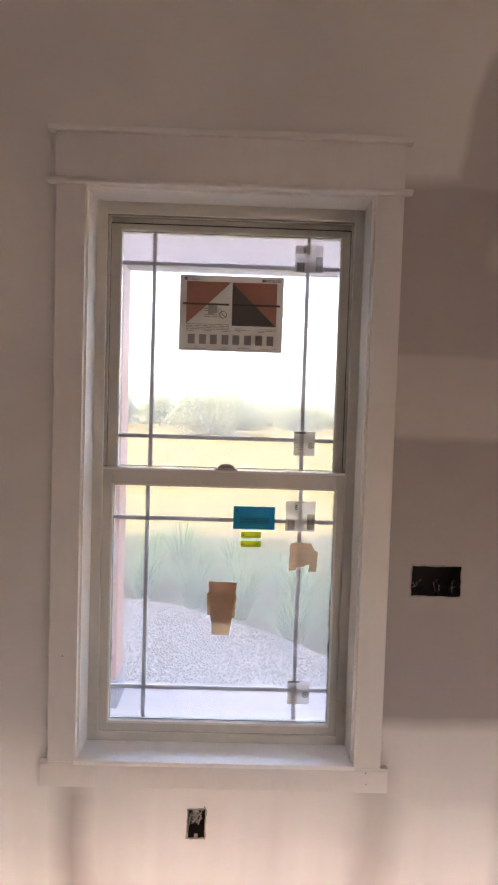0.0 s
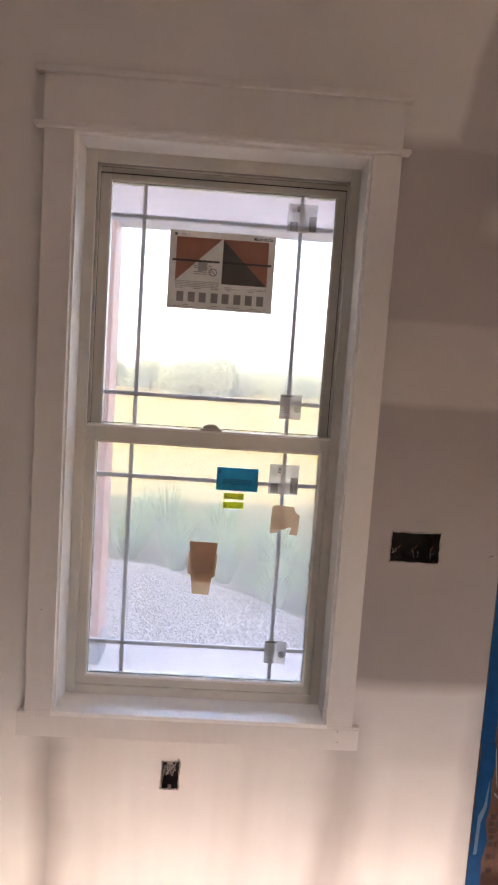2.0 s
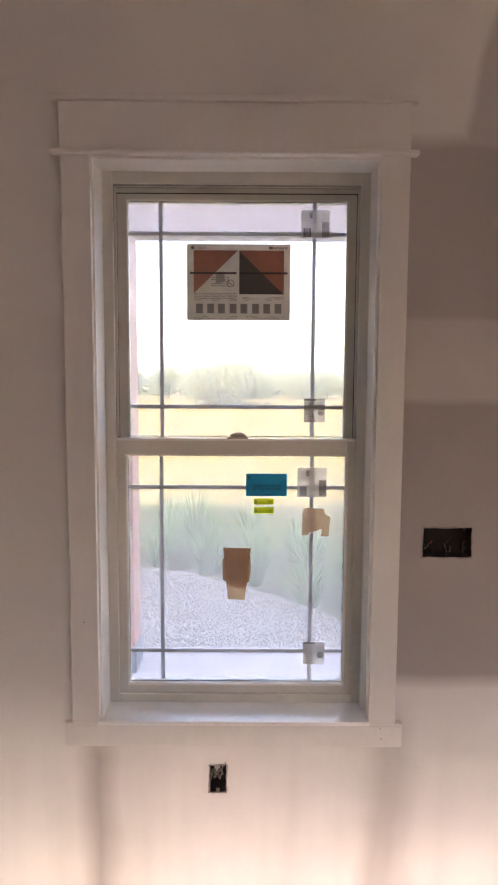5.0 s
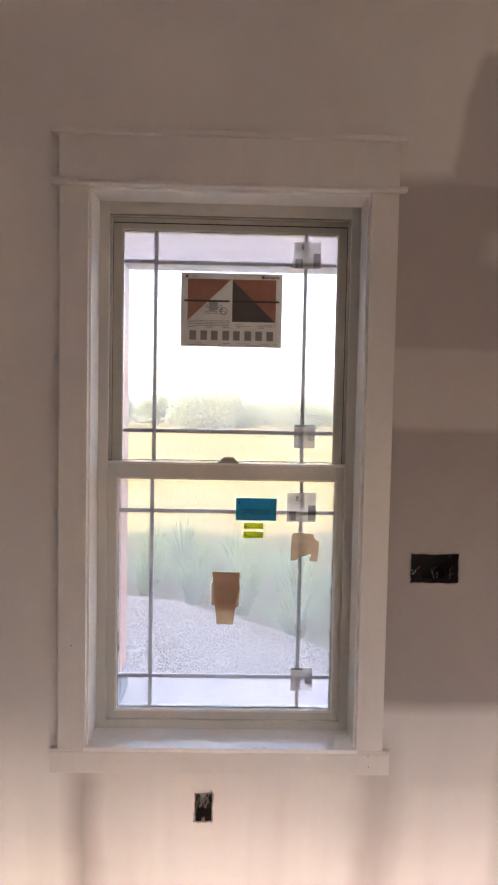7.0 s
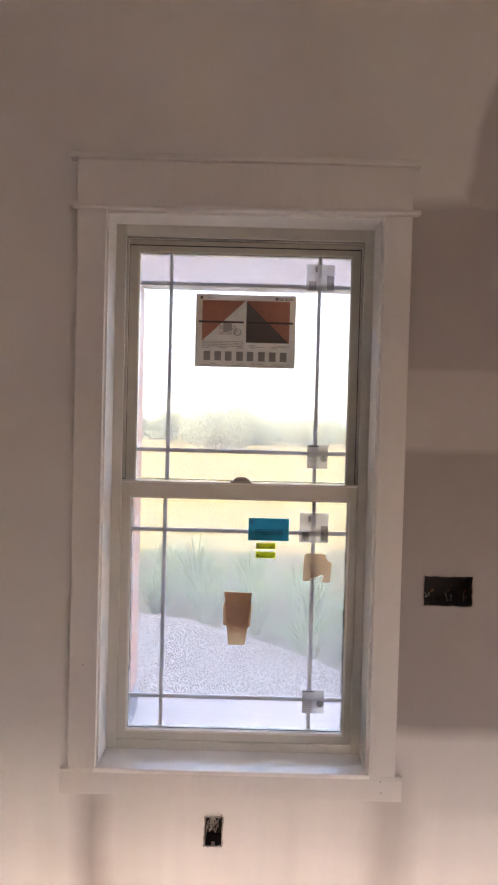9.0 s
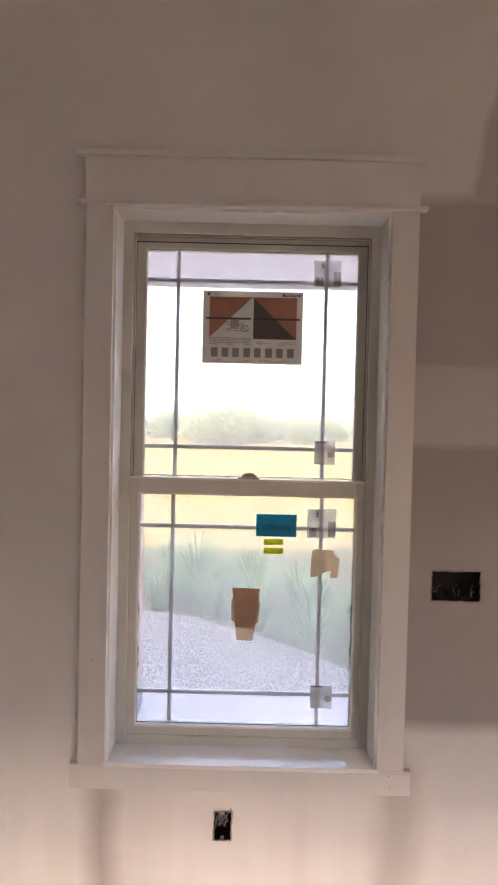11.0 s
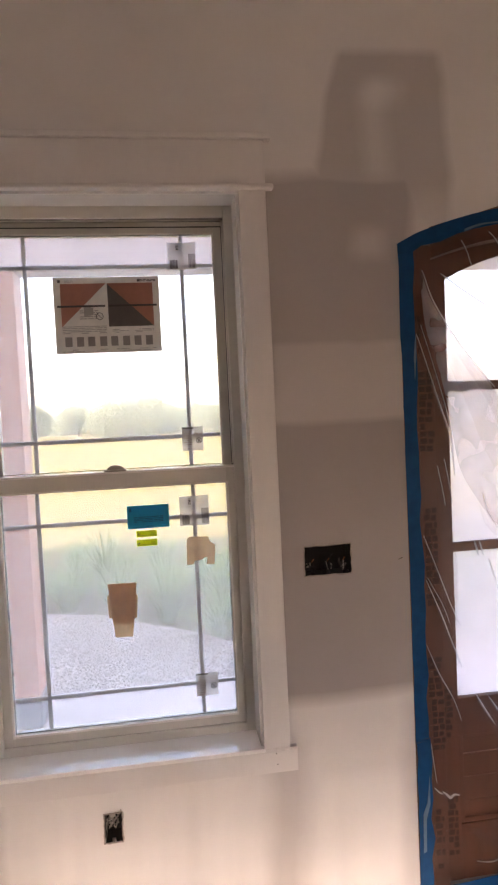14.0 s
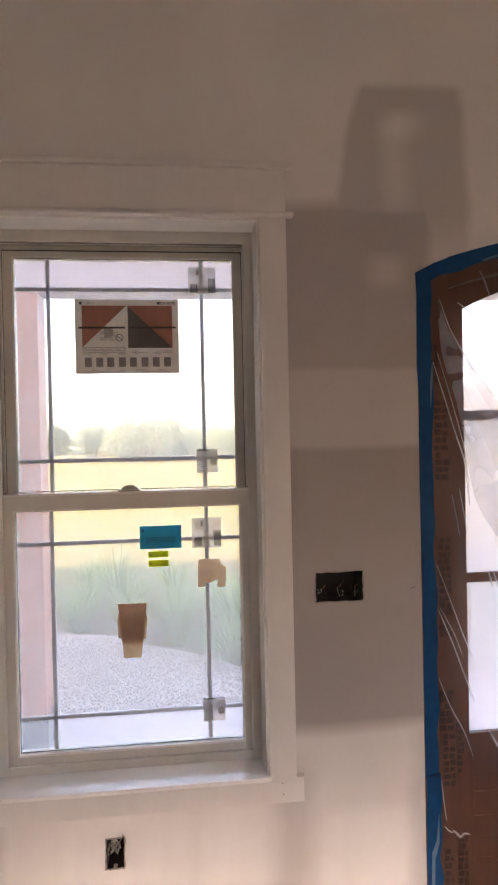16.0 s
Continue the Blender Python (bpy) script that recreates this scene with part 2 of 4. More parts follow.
M_GREY = paper("label_dark", (0.15, 0.13, 0.12), 0.28)
M_INK = paper("label_ink", (0.085, 0.07, 0.065), 0.1)
M_BRAND = paper("label_brand_print", (0.30, 0.265, 0.245), 0.28)
M_FAINT = paper("label_faint_print", (0.40, 0.36, 0.33), 0.25)
M_TEAL = paper("teal_sticker", (0.0, 0.40, 0.55), 0.52)
M_TEALD = paper("teal_sticker_print", (0.0, 0.17, 0.25), 0.3)
M_YELL = paper("yellow_sticker", (0.74, 0.80, 0.03), 0.52)
M_WHITE = sheer("clear_label", (0.90, 0.87, 0.85), (0.90, 0.88, 0.87), 0.45, 0.6, 0.3)
M_CONC = mat("porch_concrete", (0.46, 0.385, 0.375), 0.85, vary=0.07, scale=3, bump=0.2)
M_GRAVEL = mat("gravel_stone", (0.40, 0.345, 0.33), 0.9, vary=0.10, scale=30, random_tone=0.15)
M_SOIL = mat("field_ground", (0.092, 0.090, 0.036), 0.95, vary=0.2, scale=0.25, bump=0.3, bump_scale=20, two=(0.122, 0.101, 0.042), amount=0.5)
for m in (M_SOIL, M_GRAVEL, M_CONC):
    m.node_tree.nodes["Principled BSDF"].inputs["Specular IOR Level"].default_value = 0.0
M_POST = mat("stained_post_wood", (0.44, 0.145, 0.085), 0.6, vary=0.12, scale=5, stretch=(6, 6, 0.5))
M_PORCH = mat("porch_boards", (0.50, 0.39, 0.41), 0.6, vary=0.08, scale=5)
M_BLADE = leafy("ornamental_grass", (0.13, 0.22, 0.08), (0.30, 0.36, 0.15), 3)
# Leaf colours are paled to hold the haze of distance.
M_LEAF = leafy("hazed_tree_leaves", (0.17, 0.20, 0.13), (0.185, 0.21, 0.14), 1, 0.5)
M_BARK = mat("bark", (0.10, 0.075, 0.05), 0.9, vary=0.2, scale=8, bump=0.6)
M_SIDING = mat("house_siding", (0.55, 0.52, 0.48), 0.7, vary=0.05)
M_ROOF = mat("roof_shingle", (0.10, 0.09, 0.085), 0.9, vary=0.15)


# ---- mesh helpers ----
def box(bm, x0, x1, y0, y1, z0, z1, bevel=0.0):
    m = Matrix.Translation(((x0 + x1) / 2, (y0 + y1) / 2, (z0 + z1) / 2)) @ Matrix.Diagonal((abs(x1 - x0), abs(y1 - y0), abs(z1 - z0), 1))
    made = bmesh.ops.create_cube(bm, size=1, matrix=m)["verts"]
    if bevel:
        edges = list({e for v in made for e in v.link_edges})
        bmesh.ops.bevel(bm, geom=edges, offset=bevel, segments=2, affect="EDGES", profile=0.6)
    return bm


def slab(*size, bevel=0.0):
    return box(bmesh.new(), *size, bevel=bevel)


def prism(bm, poly, y0, y1):
    """A polygon of (x, z) corners, anticlockwise as seen from -y, from y0 to y1."""
    a = [bm.verts.new((x, y0, z)) for x, z in poly]
    b = [bm.verts.new((x, y1, z)) for x, z in poly]
    bm.faces.new(a), bm.faces.new(b[::-1])
    for i in range(len(poly)):
        j = (i + 1) % len(poly)
        bm.faces.new((a[j], a[i], b[i], b[j]))
    return bm


def tube(bm, points, r, sides=6):
    rings = []
    for i, p in enumerate(points):
        p = Vector(p)
        d = (Vector(points[min(i + 1, len(points) - 1)]) - Vector(points[max(i - 1, 0)])).normalized()
        u = d.orthogonal().normalized()
        v = d.cross(u)
        rr = r[i] if isinstance(r, (list, tuple)) else r
        rings.append([bm.verts.new(p + rr * (math.cos(6.2832 * k / sides) * u + math.sin(6.2832 * k / sides) * v)) for k in range(sides)])
    for a, b in zip(rings, rings[1:]):
        for k in range(sides):
            bm.faces.new((a[k], a[(k + 1) % sides], b[(k + 1) % sides], b[k]))
    bm.faces.new(rings[0][::-1]), bm.faces.new(rings[-1])
    return bm


def part(name, bm, material, parent=None, label="", smooth=False, sheet_like=False):
    if sheet_like:                      # open sheets face the room
        for f in bm.faces:
            f.normal_update()
            if f.normal.y > 0:
                f.normal_flip()
    else:
        bmesh.ops.recalc_face_normals(bm, faces=bm.faces)
    me = bpy.data.meshes.new(name)
    bm.to_mesh(me)
    bm.free()
    me.materials.append(material)
    if smooth:
        me.polygons.foreach_set("use_smooth", [True] * len(me.polygons))
    ob = new(name, me)
    if parent:
        ob.parent = parent
    if label:
        ob["label"] = label
    return ob


def thing(name, label, category, group="", kind="", at=(0, 0, 0)):
    ob = new(name)
    ob.location = at
    ob.empty_display_size = 0.05
    return tagged(ob, label, category, group, kind)


# ---- the room ----
X0, X1, Y0, CEIL = -3.5, 2.9, -4.30, 3.05
WX0, WX1, WZ0, WZ1 = -0.416, 0.416, 0.568, 2.236        # rough opening of the window
DX0, DX1, DZ, DR = 0.872, 2.028, 2.060, 1.46             # door opening, its spring line and arch radius
DC, DH = (DX0 + DX1) / 2, (DX1 - DX0) / 2


def arch(x, inset=0.0):
    """Height of the door's arch over x."""
    zc = DZ - math.sqrt(DR ** 2 - DH ** 2)
    return zc + math.sqrt((DR - inset) ** 2 - (x - DC) ** 2)


BOXES = ((-0.076, -0.023, 0.362, 0.449), (0.548, 0.692, 1.0925, 1.182))


def cut(cells, holes):
    """Rectangles (x0, x1, z0, z1) less the holes."""
    for hx0, hx1, hz0, hz1 in holes:
        left = []
        for x0, x1, a, b in cells:
            if hx0 >= x1 or hx1 <= x0 or hz0 >= b or hz1 <= a:
                left.append((x0, x1, a, b))
            else:
                left += [(x0, hx0, a, b), (hx1, x1, a, b), (hx0, hx1, a, hz0), (hx0, hx1, hz1, b)]
        cells = left
    return cells


def wall_skin(bm, y0, y1, z0):
    for x0, x1, a, b in cut([(X0, WX0, z0, CEIL), (WX0, WX1, z0, WZ0), (WX0, WX1, WZ1, CEIL), (WX1, DX0, z0, CEIL), (DX1, X1, z0, CEIL)], BOXES):
        prism(bm, [(x0, a), (x1, a), (x1, b), (x0, b)], y0, y1)
    n = 24
    for i in range(n):
        a, b = DX0 + (DX1 - DX0) * i / n, DX0 + (DX1 - DX0) * (i + 1) / n
        prism(bm, [(a, arch(a)), (b, arch(b)), (b, CEIL), (a, CEIL)], y0, y1)
    return bm


north = thing("wall_north", "primed white drywall wall with joint compound patches and painted-in floor light", "wall", kind="structure")
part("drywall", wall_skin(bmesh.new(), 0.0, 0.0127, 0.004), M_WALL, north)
part("framing", wall_skin(bmesh.new(), 0.0137, 0.20, -0.015), M_SIDING, north)
for nm, b in (("wall_west", slab(X0 - 0.12, X0, Y0, 0.2, -0.02, CEIL)), ("wall_east", slab(X1, X1 + 0.12, Y0, 0.2, -0.02, CEIL))):
    tagged(part(nm, b, M_CEIL), "bare unprimed drywall side wall", "wall", kind="structure")
south = bmesh.new()
SX0, SX1, SZ0, SZ1 = -3.45, -1.35, 2.75, 3.015              # unseen high opening, added to throw sun on the floor by the north wall
# The second, lower opening is added to raise the room's fill light.
for x0, x1, a, b in cut([(X0 - 0.12, X1 + 0.12, -0.02, CEIL)], ((SX0, SX1, SZ0, SZ1), (1.45, 2.25, 1.05, 1.90))):
    prism(south, [(x0, a), (x1, a), (x1, b), (x0, b)], Y0 - 0.15, Y0)
tagged(part("wall_south", south, M_CEIL), "bare drywall back wall with two added unseen openings that let light in", "wall", kind="structure")
tagged(part("ceiling", slab(X0 - 0.12, X1 + 0.12, Y0 - 0.15, 0.2, CEIL, CEIL + 0.1), M_LID), "flat primed drywall ceiling", "ceiling", kind="structure")
# Unseen block added above the room to keep the sun off the porch.
tagged(part("wall_upper", slab(X0 - 0.12, X1 + 0.12, Y0 - 0.15, 0.2, CEIL + 0.102, 5.85), M_SIDING), "unseen pale block added over the room to shade the porch", "wall", kind="structure")
# Unseen roof that tops the added block.
roof = bmesh.new()
prism(roof, [(X0 - 0.4, 5.852), (X1 + 0.4, 5.852), (X1 + 0.4, 6.05), (X0 - 0.4, 6.05)], Y0 - 0.16, 0.36)
# Unseen wall added so that no sun slips past onto the gravel.
tagged(part("wall_wing", slab(-9.5, X0 - 0.125, 0.0, 0.2, -0.7, 5.85), M_SIDING), "unseen pale wall added beside the house to shade the gravel", "wall", kind="structure")
# Unseen wall added to hide the low sky from the high opening.
tagged(part("wall_yard", slab(-12, -1.5, -7.6, -7.4, -0.7, 4.5), M_SIDING), "unseen tall wall added behind the house to block low sky", "wall", kind="structure")
tagged(part("roof", roof, M_ROOF), "unseen dark flat shingled roof on the added block over the room", "roof", kind="structure")

# ---- window trim ----
casing = thing("trim", "white primed flat board casing around the window", "window trim", kind="structure")
JX0, JX1, JZ0, JZ1 = -0.393, 0.392, 0.597, 2.209          # inner faces of the jamb boards
for x0, x1 in ((-0.480, -0.3995), (0.3995, 0.4775)):
    part("side_board", slab(x0, x1, -0.019, -0.0005, 0.5925, 2.2165, bevel=0.0016), M_TRIM, casing)
part("fillet", slab(-0.506, 0.500, -0.032, -0.0005, 2.217, 2.2315, bevel=0.006), M_TRIM, casing)
part("head_board", slab(-0.482, 0.477, -0.022, -0.0005, 2.232, 2.354, bevel=0.0016), M_TRIM, casing)
part("cap", slab(-0.504, 0.497, -0.033, -0.0005, 2.3545, 2.372, bevel=0.004), M_TRIM, casing)
part("apron", slab(-0.502, 0.499, -0.0185, -0.0005, 0.519, 0.5835, bevel=0.0016), M_TRIM, casing)
for x0, x1 in ((-0.502, -0.4045), (0.4035, 0.499)):        # apron ears beside the sill
    part("apron_end", slab(x0, x1, -0.0185, -0.0005, 0.584, 0.592, bevel=0.0008), M_TRIM, casing)
part("jamb_board", slab(JX0 - 0.018, JX0, -0.002, 0.0995, JZ0, JZ1, bevel=0.0012), M_JAMB, casing)
part("jamb_board", slab(JX1, JX1 + 0.018, -0.002, 0.0995, JZ0, JZ1, bevel=0.0012), M_JAMB, casing)
part("head_jamb", slab(JX0 - 0.018, JX1 + 0.018, -0.002, 0.0995, JZ1 + 0.0003, JZ1 + 0.018, bevel=0.0012), M_JAMB, casing)
part("sill_board", slab(-0.404, 0.403, -0.0200, 0.0995, 0.5840, JZ0 - 0.0003, bevel=0.0022), M_JAMB, casing)

# ---- double-hung window ----
win = thing("window_1", "closed double-hung window with prairie grilles and leftover stickers", "window", kind="structure")


def ring(x0, x1, z0, z1, left, right, low, high, y0, y1, bevel=0.0015):
    bm = bmesh.new()
    box(bm, x0, x0 + left, y0, y1, z0, z1, bevel)
    box(bm, x1 - right, x1, y0, y1, z0, z1, bevel)
    box(bm, x0 + left - 0.001, x1 - right + 0.001, y0 + 0.0006, y1 - 0.0006, z0, z0 + low, bevel)
    box(bm, x0 + left - 0.001, x1 - right + 0.001, y0 + 0.0006, y1 - 0.0006, z1 - high, z1, bevel)
    return bm


fr_x0, fr_x1 = -0.410, 0.409
part("window_frame", ring(fr_x0, fr_x1, 0.575, 2.233, 0.047, 0.045, 0.046, 0.057, 0.100, 0.112, 0.003), M_VINYL, win)
part("jamb_liner", ring(fr_x0, fr_x1, 0.575, 2.233, 0.041, 0.039, 0.034, 0.050, 0.1125, 0.240), M_LINER, win, "vinyl jamb liner with the recess shade in its colour")
part("parting_bead", ring(fr_x0 + 0.0415, fr_x1 - 0.0395, 1.432, 2.1825, 0.006, 0.006, 0.001, 0.001, 0.146, 0.156), M_VINYL, win)
# A dark strip draws the shadow line just behind the frame.
part("frame_stop", ring(fr_x0 + 0.0415, fr_x1 - 0.0395, 0.6095, 2.1825, 0.003, 0.003, 0.0035, 0.004, 0.1125, 0.1145, 0.0006), M_GASKET, win, "thin dark strip that paints the shadow behind the frame")


def sash(name, x0, x1, z0, z1, gx0, gx1, gz0, gz1, y, glass_y, vx, hz):
    s = part(name, ring(x0, x1, z0, z1, gx0 - x0, x1 - gx1, gz0 - z0, z1 - gz1, y, y + 0.042, 0.0025), M_VINYL, win)
    part("gasket", ring(gx0 - 0.003, gx1 + 0.003, gz0 - 0.003, gz1 + 0.003, 0.0045, 0.0045, 0.0045, 0.0055, glass_y - 0.006, glass_y - 0.003, 0), M_GASKET, s, "black glazing gasket")
    p = part("pane", slab(gx0 - 0.002, gx1 + 0.002, glass_y, glass_y + 0.004, gz0 - 0.002, gz1 + 0.002), M_GLASS, s, "clear glass pane with the outside glare in its material")
    p.visible_shadow = False
    for x in vx:
        part("muntin", slab(x - 0.0065, x + 0.0065, glass_y + 0.006, glass_y + 0.012, gz0, gz1, bevel=0.002), M_SPACER, s)
    for z in hz:
        part("muntin", slab(gx0, gx1, glass_y + 0.0055, glass_y + 0.0125, z - 0.0065, z + 0.0065, bevel=0.002), M_SPACER, s)
    p = part("outer_pane", slab(gx0 - 0.002, gx1 + 0.002, glass_y + 0.014, glass_y + 0.018, gz0 - 0.002, gz1 + 0.002), M_OUTER, s)
    p.visible_shadow = False
    return s


# The milky share paints the blown-out brightness behind the door.
M_DOORPANE = sheer("glare_veiled_door_glass", (0.97, 0.92, 0.91), (0.80, 0.77, 0.77), 0.56, 0.7, 0.05, patchy=0.04)
M_OUTER = sheer("outer_glass", (0.9, 0.9, 0.92), (0.985, 0.99, 0.985), 0.03, 0.8, 0.0)
UY, LY = 0.175, 0.140
upper = sash("upper_sash", -0.3665, 0.3665, 1.384, 2.1815, -0.3325, 0.3360, 1.4235, 2.145, 0.160, UY, (-0.2335, 0.2375), (2.052, 1.523))
# A dark strip stands in for the shaded gap between sash and frame.
part("weather_strip", ring(-0.3660, 0.3660, 1.40, 2.1665, 0.004, 0.004, 0.004, 0.0035, 0.1575, 0.1595, 0.0004), M_GASKET, upper, "thin dark strip standing in for the gap round the sash")
part("glazing_bead", ring(-0.3355, 0.3390, 1.4205, 2.148, 0.006, 0.006, 0.006, 0.006, UY - 0.0165, UY - 0.0115, 0.0018), M_BEAD, upper, "rounded glazing bead with its bright edge line in the colour")
lower = sash("lower_sash", -0.3675, 0.3695, 0.617, 1.428, -0.3345, 0.3390, 0.648, 1.376, 0.117, LY, (-0.2325, 0.2365), (1.273, 0.744))
part("glazing_bead", ring(-0.3395, 0.3440, 0.642, 1.380, 0.007, 0.007, 0.008, 0.005, LY - 0.0255, LY - 0.0205, 0.0018), M_BEAD, lower, "rounded glazing bead with its bright edge line in the colour")
part("rail_lip", slab(-0.3665, 0.3685, 0.1135, 0.1168, 1.4215, 1.4278, bevel=0.0012), M_BEAD, lower, "thin bright lip along the meeting rail")
lock = bmesh.new()
box(lock, -0.029, 0.038, 0.118, 0.142, 1.4275, 1.434, 0.002)
tube(lock, [(-0.018, 0.128, 1.435), (-0.006, 0.126, 1.4395), (0.016, 0.124, 1.4405), (0.030, 0.120, 1.435)], [0.004, 0.0075, 0.0075, 0.003], 8)
part("sash_lock", lock, M_LOCK, lower, "low grey cam lock", smooth=True)

# ---- labels and tape on the glass ----
ON_UPPER = Matrix.Translation((-0.003, 0, -0.0155)) @ Matrix.Diagonal((1.003, 1, 1.005, 1))
ON_LOWER = Matrix.Translation((0.0018, 0, 0.0167)) @ Matrix.Diagonal((0.991, 1, 0.982, 1))


def flat(x0, x1, z0, z1, y, thick=0.0006):
    return slab(x0, x1, y - thick, y, z0, z1)


def bars(x0, x1, z0, z1, rows, y, seed, fill=0.9, height=0.55):
    """Rows of small bars, for writing too small to read."""
    rnd, bm = random.Random(seed), bmesh.new()
    step = (z1 - z0) / rows
    for i in range(rows):
        x, z = x0, z1 - (i + 1) * step
        while x < x1 - 0.002:
            w = min(rnd.uniform(0.006, 0.03), x1 - x)
            if rnd.random() < fill:
                box(bm, x, x + w, y - 0.0005, y, z, z + step * height)
            x += w + 0.003
    return bm


def brand_label():
    y = UY - 0.0008
    lab = thing("window_label", "white paper window label with brick-red and dark triangles", "label", at=(0.009, y, 1.912))
    inv = Matrix.Translation(-lab.location) @ ON_UPPER

    def add(name, bm, m, label=""):
        bm.transform(inv)
        return part(name, bm, m, lab, label)

    add("sheet", flat(-0.150, 0.167, 1.797, 2.026, y), M_LABEL)
    add("triangle", prism(bmesh.new(), [(-0.129, 1.878), (0.007, 2.007), (-0.129, 2.007)], y - 0.0012, y - 0.0008), M_RED, "brick-red printed triangle")
    add("triangle", prism(bmesh.new(), [(0.0105, 2.007), (0.0105, 1.99), (0.130, 1.876), (0.147, 1.876), (0.147, 2.007)], y - 0.0012, y - 0.0008), M_RED, "brick-red printed triangle")
    add("triangle", prism(bmesh.new(), [(0.0105, 1.876), (0.146, 1.876), (0.0105, 2.005)], y - 0.0015, y - 0.0011), M_GREY, "dark grey printed triangle")
    add("stripe", slab(-0.140, 0.002, y - 0.0018, y - 0.0014, 1.936, 1.942), M_INK)
    add("stripe", slab(0.013, 0.158, y - 0.0018, y - 0.0014, 1.936, 1.942), M_INK)
    x = -0.126
    for i in range(8):
        w = 0.0285 if i not in (2, 4) else 0.026
        mid = x + w / 2
        bm = slab(mid - 0.0105, mid + 0.0105, y - 0.0012, y - 0.0008, 1.818, 1.847)
        add("brand_block", bm, M_BRAND)
        x += 0.0345
    add("fine_print", bars(-0.128, 0.003, 1.857, 1.882, 5, y - 0.0008, 3, 0.95, 0.45), M_FAINT)
    add("fine_print", bars(-0.075, -0.02, 1.90, 1.93, 5, y - 0.0008, 4, 0.9, 0.45), M_FAINT)
    add("fine_print", bars(0.02, 0.146, 1.857, 1.870, 3, y - 0.0008, 5, 0.8, 0.45), M_FAINT)
    add("fine_print", bars(-0.13, 0.15, 1.802, 1.812, 2, y - 0.0008, 6, 0.6, 0.4), M_FAINT)
    add("fine_print", bars(-0.115, -0.09, 2.0115, 2.0185, 2, y - 0.0008, 7, 0.9, 0.4), M_FAINT)
    add("fine_print", bars(0.105, 0.158, 2.011, 2.019, 2, y - 0.0008, 8, 1, 0.6), M_INK)
    tri = prism(bmesh.new(), [(-0.062, 1.906), (-0.034, 1.913), (-0.034, 1.934), (-0.062, 1.940)], y - 0.0012, y - 0.0008)
    add("drawing", tri, M_FAINT)
    sign = bmesh.new()
    pts = [(-0.016 + 0.0105 * math.cos(k * 0.3927), y - 0.001, 1.908 + 0.0105 * math.sin(k * 0.3927)) for k in range(17)]
    tube(sign, pts, 0.0012, 4)
    tube(sign, [(-0.0235, y - 0.001, 1.9155), (-0.0085, y - 0.001, 1.9005)], 0.0011, 4)
    add("warning_sign", sign, M_INK)
    for x in (-0.132, 0.105):
        add("corner_mark", slab(x - 0.004, x + 0.004, y - 0.0012, y - 0.0008, 2.0105, 2.0185, bevel=0.0001), M_INK)


def clear_label(x0, x1, z0, z1, y, seed, barcode):
    cx, cz = (x0 + x1) / 2, (z0 + z1) / 2
    lab = thing("clear_sticker", "clear printed sticker on the window glass", "sticker", "stickers on the glass", at=(cx, y, cz))
    inv = Matrix.Translation((-cx, -y, -cz)) @ (ON_UPPER if z0 > 1.4 else ON_LOWER)

    def add(name, bm, m, label=""):
        bm.transform(inv)
        return part(name, bm, m, lab, label)

    w, h = x1 - x0, z1 - z0
    add("film", flat(x0, x1, z0, z1, y), M_WHITE)
    if barcode:
        add("fine_print", bars(x0 + 0.08 * w, x0 + 0.40 * w, z0 + 0.62 * h, z0 + 0.94 * h, 5, y - 0.0009, seed), M_FAINT)
        add("fine_print", bars(x0 + 0.72 * w, x0 + 0.86 * w, z0 + 0.75 * h, z0 + 0.92 * h, 3, y - 0.0009, seed + 1), M_FAINT)
        rnd, bm = random.Random(seed), bmesh.new()
        for bx0, bx1, bz0, bz1 in ((0.08, 0.32, 0.04, 0.36), (0.74, 0.97, 0.05, 0.58)):
            x = x0 + bx0 * w
            while x < x0 + bx1 * w:
                s = rnd.uniform(0.0008, 0.0026)
                box(bm, x, x + s, y - 0.0013, y - 0.0009, z0 + bz0 * h, z0 + bz1 * h)
                x += s + rnd.uniform(0.0006, 0.0013)
        add("barcode", bm, M_INK)
        add("print_block", slab(x0 + 0.30 * w, x0 + 0.40 * w, y - 0.0013, y - 0.0009, z0 + 0.72 * h, z0 + 0.92 * h), M_INK)
    else:
        add("print_band", slab(x0 + 0.02 * w, x0 + 0.55 * w, y - 0.0013, y - 0.0009, z0 + 0.92 * h, z0 + 0.99 * h), M_INK)
        add("fine_print", bars(x0 + 0.05 * w, x0 + 0.45 * w, z0 + 0.05 * h, z0 + 0.88 * h, 9, y - 0.0009, seed), M_FAINT)
        add("fine_print", bars(x0 + 0.60 * w, x0 + 0.95 * w, z0 + 0.70 * h, z0 + 0.88 * h, 3, y - 0.0009, seed + 1), M_FAINT)
        bm = bmesh.new()
        cx2, cz2, r = x0 + 0.80 * w, z0 + 0.42 * h, 0.13 * w
        tube(bm, [(cx2 + r * math.cos(k * 0.5236), y - 0.0012, cz2 + r * math.sin(k * 0.5236)) for k in range(13)], 0.0016, 4)
        tube(bm, [(cx2 - r * 0.7, y - 0.0012, cz2 + r * 0.7), (cx2 + r * 0.7, y - 0.0012, cz2 - r * 0.7)], 0.0022, 4)
        tube(bm, [(cx2 - r * 0.5, y - 0.0012, cz2 - r * 0.6), (cx2 + r * 0.5, y - 0.0012, cz2 + r * 0.6)], 0.0018, 4)
        add("warning_sign", bm, M_INK)
    return lab


brand_label()
clear_label(0.198, 0.285, 2.044, 2.127, UY - 0.0008, 11, True)
clear_label(0.214, 0.280, 1.484, 1.558, UY - 0.0008, 12, False)
clear_label(0.191, 0.283, 1.251, 1.345, LY - 0.0008, 13, True)
